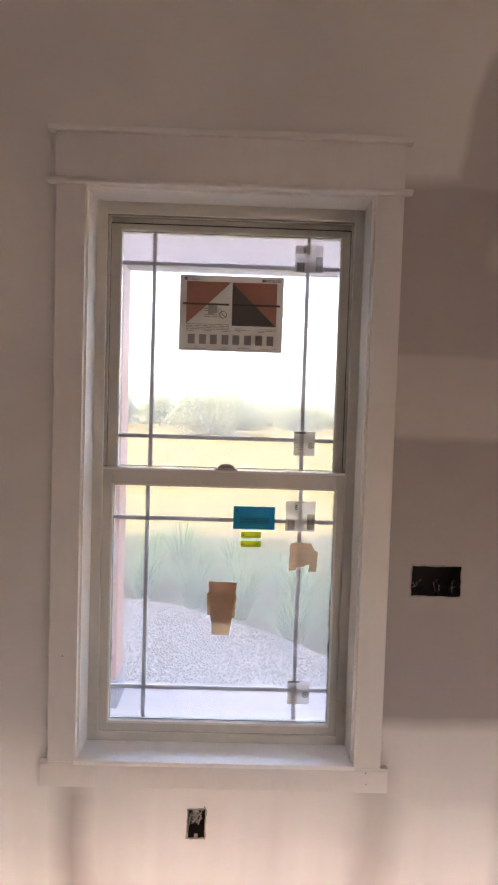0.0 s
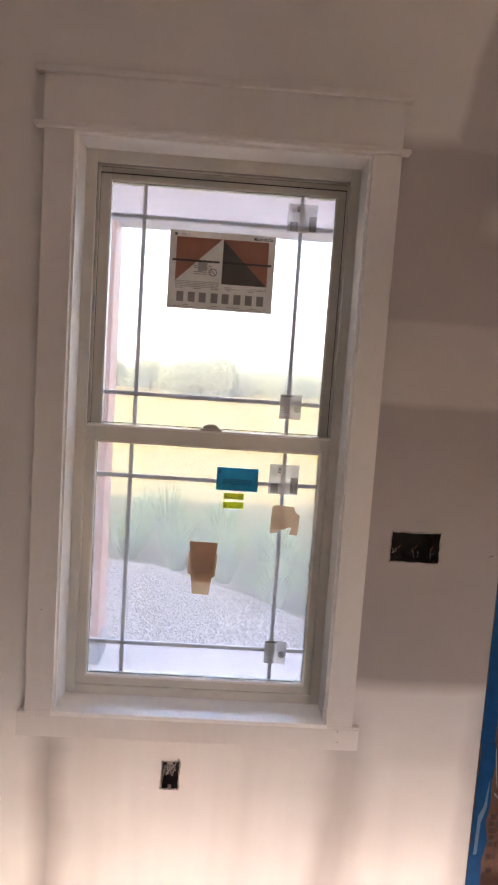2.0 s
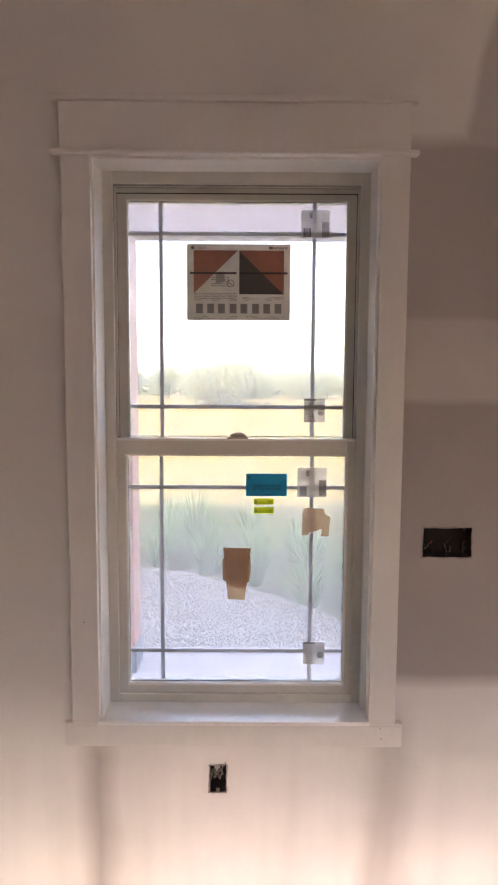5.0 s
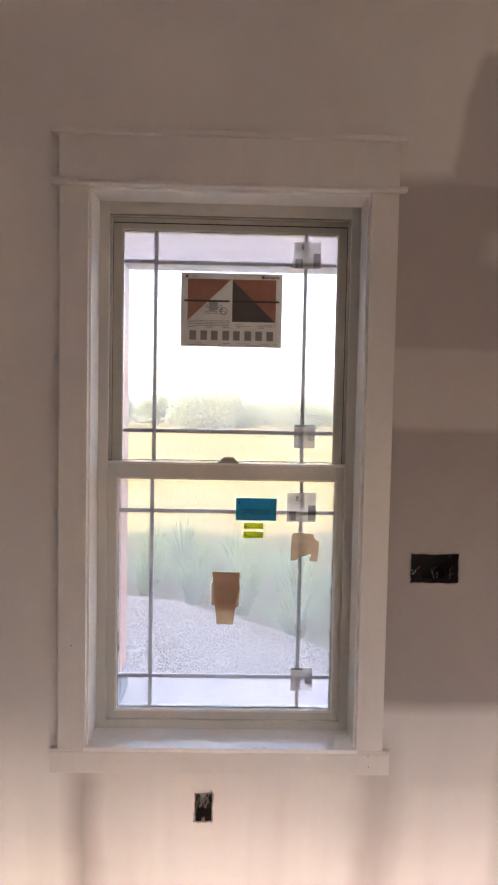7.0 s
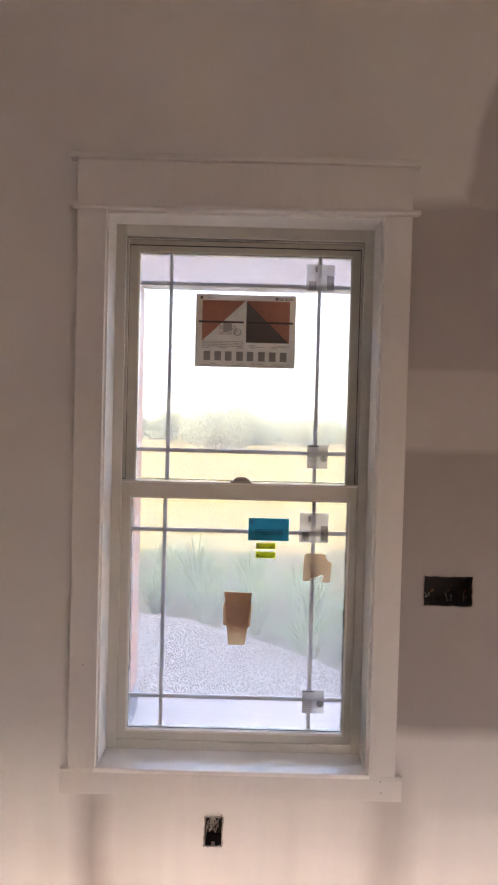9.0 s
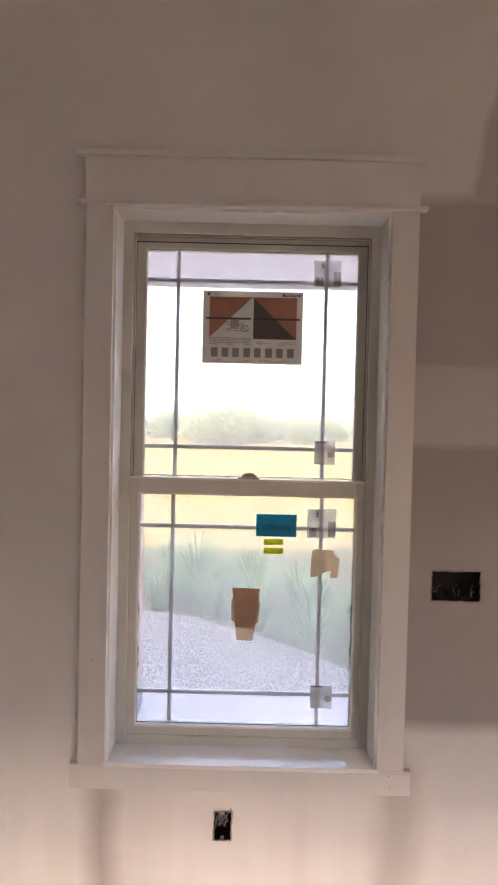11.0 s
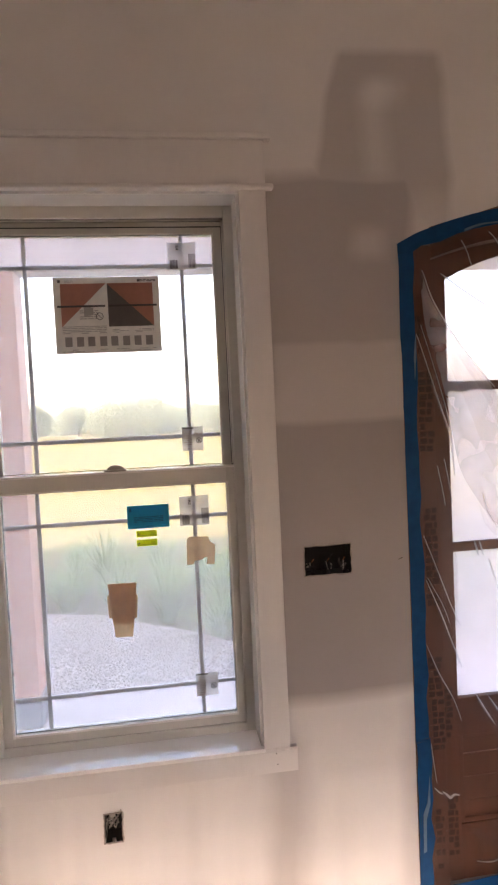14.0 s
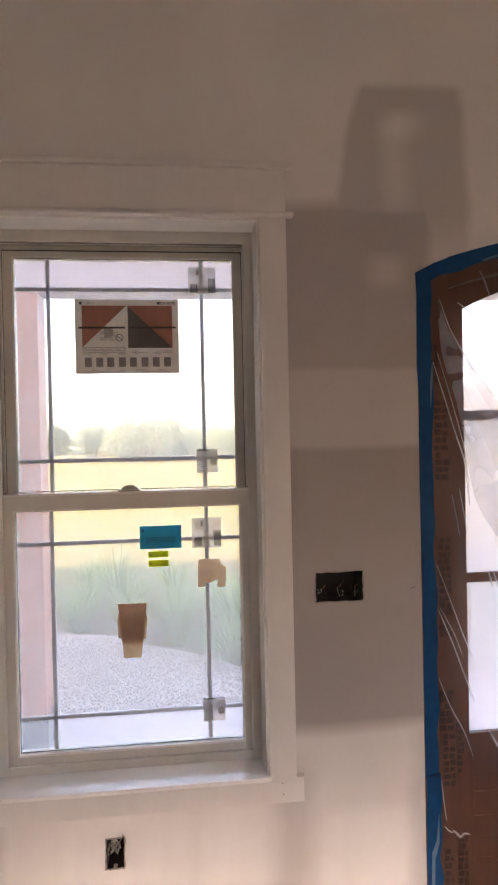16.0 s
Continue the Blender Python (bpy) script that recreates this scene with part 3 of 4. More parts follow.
clear_label(0.215, 0.285, 0.699, 0.774, LY - 0.0008, 14, False)

y = LY - 0.0008
teal = thing("teal_sticker", "teal blue rectangular sticker on the lower glass", "sticker", "stickers on the glass", at=(0.094, y, 1.289))
for nm, bm, m in (("sheet", flat(0.030, 0.158, 1.253, 1.325, y), M_TEAL),
                  ("fine_print", bars(0.05, 0.14, 1.272, 1.292, 4, y - 0.0009, 21, 0.9), M_TEALD),
                  ("fine_print", bars(0.085, 0.108, 1.258, 1.262, 1, y - 0.0009, 22, 1), M_TEALD),
                  ("corner_mark", slab(0.036, 0.043, y - 0.0013, y - 0.0009, 1.306, 1.318), M_TEALD)):
    bm.transform(Matrix.Translation((-0.094, -y, -1.289)) @ ON_LOWER)
    part(nm, bm, m, teal)
for z0, z1 in ((1.226, 1.245), (1.197, 1.217)):
    yel = thing("yellow_sticker", "small bright yellow warning sticker on the lower glass", "sticker", "stickers on the glass", at=(0.086, y, z0))
    for nm, bm, m in (("sheet", flat(0.055, 0.117, z0, z1, y), M_YELL),
                      ("fine_print", bars(0.068, 0.112, z0 + 0.004, z1 - 0.005, 2, y - 0.0009, 23, 0.9, 0.4), paper("yellow_print", (0.36, 0.42, 0.03), 0.3)),
                      ("warning_sign", prism(bmesh.new(), [(0.058, z0 + 0.006), (0.065, z0 + 0.006), (0.0615, z0 + 0.013)], y - 0.0013, y - 0.0009), M_INK)):
        bm.transform(Matrix.Translation((-0.086, -y, -z0)) @ ON_LOWER)
        part(nm, bm, m, yel)

scrap = prism(bmesh.new(), [(0.206, 1.126), (0.228, 1.128), (0.230, 1.138), (0.252, 1.140), (0.262, 1.147), (0.272, 1.146), (0.266, 1.125), (0.292, 1.123),
                            (0.297, 1.186), (0.281, 1.196), (0.276, 1.213), (0.216, 1.216), (0.208, 1.206)], y - 0.0012, y - 0.0004)
scrap.transform(ON_LOWER)
tagged(part("torn_tape", scrap, M_BROWN), "torn brown paper tape stuck on the glass", "tape")
tape = thing("brown_tape", "tapering brown paper tape over a wider scrap on the glass", "tape", at=(0, y, 1.0))
for nm, bm in (("strip", prism(bmesh.new(), [(-0.026, 0.916), (0.027, 0.914), (0.034, 0.965), (0.047, 1.084), (-0.042, 1.086), (-0.030, 0.97)], y - 0.0016, y - 0.0010)),
               ("backing", prism(bmesh.new(), [(-0.043, 0.978), (0.043, 0.972), (0.049, 1.045), (-0.045, 1.050)], y - 0.0008, y - 0.0002)),
               ("doubled_layer", prism(bmesh.new(), [(-0.031, 0.958), (0.032, 0.952), (0.0465, 1.083), (-0.0415, 1.085)], y - 0.0024, y - 0.0018))):
    bm.transform(Matrix.Translation((0, -y, -1.0)) @ ON_LOWER)
    part(nm, bm, M_BROWN2 if nm == "doubled_layer" else M_BROWN, tape)


# ---- electrical boxes ----
def ragged_rim(x0, x1, z0, z1, seed, w=0.0055):
    """The roughly cut edge of the board round a box."""
    rnd, bm = random.Random(seed), bmesh.new()
    corners = [(x0, z0), (x1, z0), (x1, z1), (x0, z1), (x0, z0)]
    pts = []
    for (a, b), (c, d) in zip(corners, corners[1:]):
        for k in range(8):
            pts.append((a + (c - a) * k / 8 + rnd.uniform(-1, 1) * 0.0014, -0.0008, b + (d - b) * k / 8 + rnd.uniform(-1, 1) * 0.0014))
    pts.append(pts[0])
    return tube(bm, pts, [rnd.uniform(0.5, 1.1) * w * 0.5 for _ in pts], 5)


def wall_box(x0, x1, z0, z1, seed, gangs, label):
    cx, cz = (x0 + x1) / 2, (z0 + z1) / 2
    bx = thing("electrical_box", label, "electrical box", at=(cx, 0, cz))
    inv = Matrix.Translation((-cx, 0, -cz))
    rnd = random.Random(seed)

    def add(name, bm, m, label="", smooth=False):
        bm.transform(inv)
        return part(name, bm, m, bx, label, smooth)

    body = bmesh.new()
    e = 0.0022
    box(body, x0 + 0.0008, x1 - 0.0008, 0.062, 0.065, z0 + 0.0008, z1 - 0.0008)
    for a, c, d, f in ((x0, x0 + e, z0, z1), (x1 - e, x1, z0, z1), (x0 + e, x1 - e, z0, z0 + e), (x0 + e, x1 - e, z1 - e, z1)):
        box(body, a + 0.0008, c - 0.0002, 0.001, 0.0615, d + 0.0008, f - 0.0008)
    add("box_body", body, M_BOX)
    add("cut_edge", ragged_rim(x0, x1, z0, z1, seed), M_BOXRIM, "ragged cut board edge")
    w = (x1 - x0) / gangs
    for g in range(gangs):
        a = x0 + g * w
        for zz in (z0 + 0.006, z1 - 0.006):
            add("screw_tab", slab(a + w * 0.4, a + w * 0.6, 0.001, 0.006, zz - 0.005, zz + 0.005, bevel=0.0008), M_BOXRIM if gangs == 1 else M_BOX)
        n = 6 if gangs > 1 else 11
        for k in range(n):
            px, pz = a + w * rnd.uniform(0.2, 0.8), (cz + (rnd.uniform(-0.034, -0.018) if gangs > 1 and k > 1 else rnd.uniform(-0.025, 0.008) if gangs > 1 else rnd.uniform(0.0, 0.030)))
            pts = [(px + rnd.uniform(-1, 1) * 0.010, 0.012 - 0.010 * math.sin(j), pz + rnd.uniform(-1, 1) * 0.012) for j in range(5)]
            pts = [(min(max(p[0], x0 + 0.006), x1 - 0.006), p[1] - 0.001, min(max(p[2], z0 + 0.008), z1 - 0.008)) for p in pts]
            add("wire", tube(bmesh.new(), pts, 0.0018, 6), M_WIRE if gangs == 1 or k == 0 else M_BOX, smooth=True)
        if gangs > 1:
            add("wire_end", tube(bmesh.new(), [(a + w * 0.5, 0.010, cz - 0.005), (a + w * 0.6, 0.004, cz + 0.004)], 0.0017, 6), M_COPPER)
    if gangs == 1:
        add("wire", tube(bmesh.new(), [(x1 - 0.008, 0.004, z1 - 0.006), (x1 - 0.002, -0.006, z1 + 0.010), (x1 - 0.004, -0.008, z1 + 0.014),
                                       (x1 + 0.003, -0.006, z1 + 0.002), (x1 + 0.003, -0.004, z1 - 0.015)], 0.0016, 6), M_WIRE, smooth=True)


wall_box(*BOXES[0], 31, 1, "single open outlet box with stuffed wires in the drywall")
wall_box(*BOXES[1], 32, 3, "black open three-gang switch box cut into the drywall")

# ---- arched door behind plastic ----
JY = 0.095                                   # face of the door
door = thing("door_1", "reddish-brown arched wooden door with glass lites behind plastic", "door", kind="structure")


def arch_band(x0, x1, low, high, y0, y1, n=24):
    """One bent bar between two curves over x."""
    bm, last = bmesh.new(), None
    for i in range(n + 1):
        a = x0 + (x1 - x0) * i / n
        now = [bm.verts.new(p) for p in ((a, y0, low(a)), (a, y0, high(a)), (a, y1, high(a)), (a, y1, low(a)))]
        if last:
            for k in range(4):
                bm.faces.new((last[k], last[(k + 1) % 4], now[(k + 1) % 4], now[k]))
        else:
            bm.faces.new(now)
        last = now
    bm.faces.new(last[::-1])
    return bm


GX0, GX1, GZ0 = 1.059, 1.848, 0.624


def glass_top(x):
    """The tighter arch of the glazed part."""
    return 1.256 + math.sqrt(0.82 ** 2 - (x - DC) ** 2)



part("door_jamb", slab(DX0 + 0.002, 0.985, 0.03, 0.19, 0.0, arch(0.90) - 0.004, bevel=0.002), M_WOOD, door)
part("door_jamb", slab(2 * DC - 0.985, DX1 - 0.002, 0.03, 0.19, 0.0, arch(0.90) - 0.004, bevel=0.002), M_WOOD, door)
part("head_jamb", arch_band(0.986, 2 * DC - 0.986, lambda x: arch(x, 0.07), lambda x: arch(x, 0.003), 0.03, 0.19), M_WOOD, door)
part("stile", prism(bmesh.new(), [(0.989, 0.0125), (GX0, 0.0125), (GX0, arch(GX0, 0.0702)), (0.989, arch(0.989, 0.0702))], JY, JY + 0.044), M_WOOD, door)
part("stile", prism(bmesh.new(), [(GX1, 0.0125), (2 * DC - 0.989, 0.0125), (2 * DC - 0.989, arch(0.989, 0.0702)), (GX1, arch(GX1, 0.0702))], JY, JY + 0.044), M_WOOD, door)
part("top_rail", arch_band(GX0 + 0.0003, GX1 - 0.0003, glass_top, lambda x: arch(x, 0.0702), JY + 0.0006, JY + 0.0436), M_WOOD, door)
part("lock_rail", slab(GX0 + 0.0003, GX1 - 0.0003, JY + 0.0006, JY + 0.043, 0.50, GZ0, bevel=0.002), M_WOOD, door)
part("bottom_rail", slab(GX0 + 0.0003, GX1 - 0.0003, JY + 0.0006, JY + 0.043, 0.0125, 0.20, bevel=0.002), M_WOOD, door)
for i in range(4):
    part("panel_board", slab(GX0 + 0.001, GX1 - 0.001, JY + 0.014, JY + 0.03, 0.19 + 0.08 * i + 0.001, 0.19 + 0.08 * (i + 1) - 0.001, bevel=0.003), M_WOOD, door)
part("panel_moulding", ring(GX0 + 0.0005, GX1 - 0.0005, 0.2005, 0.4995, 0.016, 0.016, 0.016, 0.016, JY + 0.004, JY + 0.0135, 0.003), M_WOOD, door)
for x in (1.327, 1.586):
    part("muntin", slab(x - 0.017, x + 0.017, JY + 0.004, JY + 0.036, GZ0, glass_top(x) + 0.002, bevel=0.003), M_WOOD, door)
for z in (1.120, 1.640):
    part("muntin", slab(GX0, GX1, JY + 0.0048, JY + 0.0352, z - 0.015, z + 0.015, bevel=0.003), M_WOOD, door)
dp = part("pane", arch_band(GX0 + 0.0005, GX1 - 0.0005, lambda x: GZ0 + 0.0005, lambda x: glass_top(x) - 0.0005, JY + 0.018, JY + 0.022), M_DOORPANE, door, "clear glass")
dp.visible_shadow = False
part("threshold", slab(DX0 + 0.001, DX1 - 0.001, -0.02, 0.20, -0.018, 0.012, bevel=0.003), M_FLOOR, door, "oak threshold")
for x0, x1, z0, z1, rows, seed in ((0.930, 0.980, 1.44, 1.69, 11, 41), (0.936, 0.978, 0.96, 1.27, 14, 42), (0.932, 0.983, 0.67, 0.80, 6, 43), (0.940, 0.983, 0.50, 0.665, 8, 44),
                                   (0.992, 1.040, 0.50, 0.665, 8, 45), (0.940, 0.970, 0.11, 0.31, 9, 46), (1.010, 1.048, 0.10, 0.30, 9, 47), (0.912, 0.945, 1.74, 1.86, 5, 48)):
    if rows:
        bm, rnd = bmesh.new(), random.Random(seed)
        st = (z1 - z0) / rows
        yy = 0.0286 if x0 < 0.985 else JY - 0.0008
        for i in range(rows):
            x = x0 + rnd.uniform(0, 0.006)
            while x < x1 - 0.006:
                w = rnd.uniform(0.014, 0.024)
                if rnd.random() < 0.92:
                    zb = z0 + i * st + rnd.uniform(0, 0.15) * st
                    box(bm, x, min(x + w, x1), yy - 0.0006, yy, zb, zb + st * rnd.uniform(0.65, 0.85))
                x += w + 0.004
        part("printed_bars", bm, M_PRINT, door, "dark unreadable print on the wood wrap")


# ---- plastic sheet, folds and blue tape over the door ----
def sheet_y(x, z):
    """Depth of the sagging sheet: hung from its taped edge, with folds that run down from the corner."""
    u, v = (x - DX0) / (DX1 - DX0), (2.05 - z) / 2.0
    belly = 0.030 * math.sin(math.pi * min(max(u, 0), 1)) * math.sin(math.pi * min(max(v, 0), 1))
    along = math.atan2(2.02 - z, x - 0.86)
    far = math.hypot(x - 0.86, 2.02 - z)
    fold = 0.010 * min(far, 0.6) * math.sin(along * 17 + 1.3 * math.sin(far * 3)) + 0.004 * min(far, 0.5) * math.sin(along * 47 + far * 4)
    foot = 0.003 * math.exp(-((z - 0.16) / 0.18) ** 2) * math.sin(x * 60 + 2 * math.sin(z * 9))
    return 0.012 - belly + fold + foot + 0.004 * noise.noise((x * 5, z * 5, 0))


sheet = thing("plastic_sheet", "clear wrinkled plastic sheeting taped over the door opening", "plastic sheet", at=(DC, 0, 1.0))


def patch_grid(x0, x1, low, high, nx, nz, off=0.0):
    bm, rows = bmesh.new(), []
    for j in range(nz + 1):
        row = []
        for i in range(nx + 1):
            x = x0 + (x1 - x0) * i / nx
            z = low(x) + (high(x) - low(x)) * j / nz
            row.append(bm.verts.new((x - DC, sheet_y(x, z) + off, z - 1.0)))
        rows.append(row)
    for a, b in zip(rows, rows[1:]):
        for i in range(nx):
            bm.faces.new((a[i], a[i + 1], b[i + 1], b[i]))
    return bm


film = part("film", patch_grid(DX0 + 0.012, DX1 - 0.012, lambda x: 0.058 + 0.075 * (x - 0.925), lambda x: arch(x, 0.012), 110, 190), M_FILM, sheet, smooth=True, sheet_like=True)
film.visible_shadow = False


def smooth_line(points, n):
    """n + 1 places and directions along a smooth curve through (x, z) points."""
    out = []
    for i in range(n + 1):
        s = i / n * (len(points) - 1)
        k = min(int(s), len(points) - 2)
        f = s - k
        p0, p1, p2, p3 = (Vector(points[min(max(k + q, 0), len(points) - 1)]) for q in (-1, 0, 1, 2))
        m1, m2 = (p2 - p0) / 2, (p3 - p1) / 2
        at = p1 * (2 * f ** 3 - 3 * f ** 2 + 1) + m1 * (f ** 3 - 2 * f ** 2 + f) + p2 * (3 * f ** 2 - 2 * f ** 3) + m2 * (f ** 3 - f ** 2)
        go = p1 * (6 * f ** 2 - 6 * f) + m1 * (3 * f ** 2 - 4 * f + 1) + p2 * (6 * f - 6 * f ** 2) + m2 * (3 * f ** 2 - 2 * f)
        out.append((at, go.normalized()))
    return out


def lay(rows, material, name, label, lift):
    """Rows of (x, z) become a sheet that follows the film at a small lift."""
    bm, last = bmesh.new(), None
    for row in rows:
        now = [bm.verts.new((x - DC, sheet_y(x, z) - lift - 0.003 * (1 - (2 * q / (len(row) - 1) - 1) ** 2), z - 1.0)) for q, (x, z) in enumerate(row)]
        if last:
            for a in range(len(row) - 1):
                bm.faces.new((last[a], last[a + 1], now[a + 1], now[a]))
        last = now
    ob = part(name, bm, material, sheet, label, smooth=True, sheet_like=True)
    ob.visible_shadow = False
    return ob


def ribbon(points, width, material, name, label="", n=40, lift=0.012):
    """A folded-over strip of the sheet along a smooth line of (x, z)."""
    rows = []
    for i, (at, go) in enumerate(smooth_line(points, n)):
        w = width * math.sin(math.pi * min(max(i / n, 0.04), 0.96)) ** 0.6 / 2
        rows.append([(at.x - go.y * w * q / 3, at.y + go.x * w * q / 3) for q in range(-3, 4)])
    return lay(rows, material, name, label, lift)


def fold_between(left, right, share, material, lift, label=""):
    """A doubled layer of film: from the right line over a share of the way to the left one."""
    rows = []
    for (a, _), (b, _) in zip(smooth_line(left, 40), smooth_line(right, 40)):
        rows.append([tuple(b.lerp(a, share * q / 10)) for q in range(11)])
    return lay(rows, material, "fold", label, lift)


FOLD_L = [(0.935, 1.975), (0.948, 1.823), (0.980, 1.714), (1.003, 1.605), (1.018, 1.487), (1.040, 1.380), (1.090, 1.290), (1.150, 1.205)]
FOLD_R = [(0.940, 1.985), (0.965, 1.911), (1.001, 1.839), (1.068, 1.738), (1.151, 1.629), (1.223, 1.497), (1.287, 1.400), (1.350, 1.290)]
fold_between(FOLD_L, FOLD_R, 1.0, M_FOLD, 0.012, "doubled milky fold of sheeting")
fold_between(FOLD_L, FOLD_R, 0.55, M_SOFT, 0.016)
fold_between(FOLD_L, FOLD_R, 0.22, M_SOFT, 0.020)
ribbon([(1.101, 1.330), (1.121, 1.247), (1.164, 1.195), (1.274, 1.147), (1.400, 1.120)], 0.05, M_SOFT, "fold")
for pts, w in (([(1.063, 0.690), (1.121, 0.590), (1.175, 0.506), (1.239, 0.430), (1.31, 0.35)], 0.034), ([(1.103, 0.680), (1.168, 0.595), (1.242, 0.496), (1.33, 0.39)], 0.026),
               ([(1.195, 0.685), (1.248, 0.627), (1.33, 0.53)], 0.030), ([(1.000, 0.290), (1.102, 0.210), (1.170, 0.150)], 0.030), ([(1.047, 0.149), (1.134, 0.149), (1.225, 0.155), (1.34, 0.17)], 0.020),
               ([(0.985, 1.30), (0.995, 1.10), (0.990, 0.95), (0.985, 0.80)], 0.050)):
    ribbon(pts, w, M_SOFT, "fold", lift=0.014)
for pts, w in (([(0.914, 1.797), (0.942, 1.707), (0.974, 1.598), (1.006, 1.488), (1.016, 1.369)], 0.0045), ([(0.929, 1.824), (0.969, 1.679), (1.004, 1.533), (1.014, 1.405)], 0.0030),
               ([(0.940, 1.985), (0.965, 1.911), (1.001, 1.839), (1.068, 1.738), (1.151, 1.629)], 0.0045), ([(0.995, 1.975), (1.106, 1.899), (1.191, 1.846), (1.306, 1.778), (1.45, 1.70)], 0.0045),
               ([(1.239, 1.995), (1.269, 1.903), (1.309, 1.843), (1.38, 1.77)], 0.0035), ([(1.169, 1.596), (1.226, 1.543), (1.291, 1.474), (1.37, 1.40)], 0.0040), ([(1.262, 1.970), (1.314, 1.944), (1.37, 1.92)], 0.0050),
               ([(1.066, 2.070), (1.084, 2.034), (1.096, 1.998)], 0.0025), ([(1.155, 2.096), (1.192, 2.050), (1.225, 2.018)], 0.0035), ([(1.101, 1.312), (1.121, 1.247), (1.164, 1.195), (1.274, 1.147), (1.36, 1.13)], 0.0040),
               ([(0.916, 1.191), (0.955, 1.082), (0.993, 0.972), (1.018, 0.911)], 0.0035), ([(0.920, 1.054), (0.959, 0.955), (0.988, 0.867), (1.020, 0.780)], 0.0045), ([(0.914, 0.855), (0.949, 0.765), (0.989, 0.685), (1.012, 0.615)], 0.0035),
               ([(0.925, 1.06), (0.965, 0.98), (0.985, 0.92)], 0.0022), ([(1.069, 1.167), (1.074, 1.150), (1.081, 1.122)], 0.0060), ([(1.086, 1.165), (1.091, 1.148), (1.098, 1.120)], 0.0050), ([(1.114, 1.109), (1.143, 1.020), (1.163, 0.953), (1.166, 0.856)], 0.0030),
               ([(0.924, 0.405), (0.940, 0.388), (0.951, 0.384)], 0.0050), ([(0.948, 0.392), (0.962, 0.380), (0.973, 0.369), (0.985, 0.378), (1.001, 0.376)], 0.0090), ([(1.063, 0.690), (1.095, 0.632), (1.121, 0.590)], 0.0050),
               ([(1.103, 0.680), (1.135, 0.632), (1.168, 0.595)], 0.0040), ([(1.195, 0.685), (1.248, 0.627)], 0.0050), ([(1.055, 0.152), (1.10, 0.149), (1.134, 0.152)], 0.0060), ([(0.918, 0.545), (0.926, 0.47), (0.932, 0.42)], 0.0030),
               ([(0.965, 1.40), (0.978, 1.33), (0.985, 1.28)], 0.0025), ([(0.985, 1.42), (0.997, 1.35), (1.004, 1.29)], 0.0025)):
    ribbon(pts, w * 2.4, M_CREASE2, "crease", n=26, lift=0.0185)
    ribbon(pts, w * 0.85, M_CREASE, "crease", n=26, lift=0.0215)


def tape_strip(name, points, width, y=-0.0012):
    """Blue tape with slightly uneven edges, along (x, z) points; the strip lies to the inner side."""
    rnd, bm = random.Random(len(points) * 7), bmesh.new()
    outer = [(x, z) for x, z in points]
    inner = []
    for i, (x, z) in enumerate(points):
        a, b = points[max(i - 1, 0)], points[min(i + 1, len(points) - 1)]
        d = math.hypot(b[0] - a[0], b[1] - a[1])
        w = width * rnd.uniform(0.84, 1.10)
        inner.append((x + (b[1] - a[1]) / d * w, z - (b[0] - a[0]) / d * w))
    ends = [[bm.verts.new((q[0], yy, q[1])) for q in (outer[i], inner[i])] for yy in (y - 0.0008, y) for i in range(len(points))]
    n = len(points)
    for i in range(n - 1):
        f0, f1, b0, b1 = ends[i], ends[i + 1], ends[n + i], ends[n + i + 1]
        for quad in ((f0[0], f0[1], f1[1], f1[0]), (b0[0], b1[0], b1[1], b0[1]), (f0[0], f1[0], b1[0], b0[0]), (f0[1], b0[1], b1[1], f1[1])):
            bm.faces.new(quad)
    return part(name, bm, M_TAPE)


def wobble(a, b, n, amp, seed):
    rnd = random.Random(seed)
    return [(a[0] + (b[0] - a[0]) * i / n + rnd.uniform(-amp, amp), a[1] + (b[1] - a[1]) * i / n) for i in range(n + 1)]


tapes = []
for ob, lab in ((tape_strip("masking_tape", wobble((0.874, 0.548), (0.870, 2.066), 22, 0.0022, 51), 0.044), "strip of blue masking tape down the door edge"),
                (tape_strip("masking_tape", wobble((0.871, -0.015), (0.876, 0.556), 9, 0.0022, 52), 0.046, -0.0024), "lower blue masking tape strip, lapped and creased"),
                (tape_strip("masking_tape", [(0.870 + 0.0584 * i, arch(0.870 + 0.0584 * i, -0.012) if i else 2.066) for i in range(21)], 0.046, -0.0036), "blue masking tape along the arched door head")):
    tagged(ob, lab, "masking tape", "tape round the door")
    tapes.append(ob)
M_WRINKLE = mat("lifted_tape_edge", (0.09, 0.17, 0.26), 0.4, vary=0.12, scale=40, bump=0.3)
# Darker blue puts the shadow at the lap into the tape's colour.
M_LAP = mat("tape_shadowed_lap", (0.001, 0.035, 0.105), 0.5, vary=0.1, scale=30)
part("lap", prism(bmesh.new(), [(0.874, 0.544), (0.896, 0.548), (0.919, 0.552), (0.920, 0.561), (0.897, 0.557), (0.873, 0.552)], -0.0032, -0.0022), M_LAP, tapes[0], "lapped end of the tape with its shadow in the colour")
part("wrinkle", prism(bmesh.new(), [(0.910, 1.66), (0.917, 1.74), (0.918, 1.80), (0.914, 1.78), (0.909, 1.73)], -0.0030, -0.0022), M_WRINKLE, tapes[0], "lifted pale wrinkle")
part("wrinkle", prism(bmesh.new(), [(0.886, 0.195), (0.896, 0.200), (0.898, 0.300), (0.912, 0.350), (0.913, 0.440), (0.903, 0.355), (0.889, 0.320)], -0.0044, -0.0034), M_WRINKLE, tapes[1], "lifted pale wrinkle of film and tape")
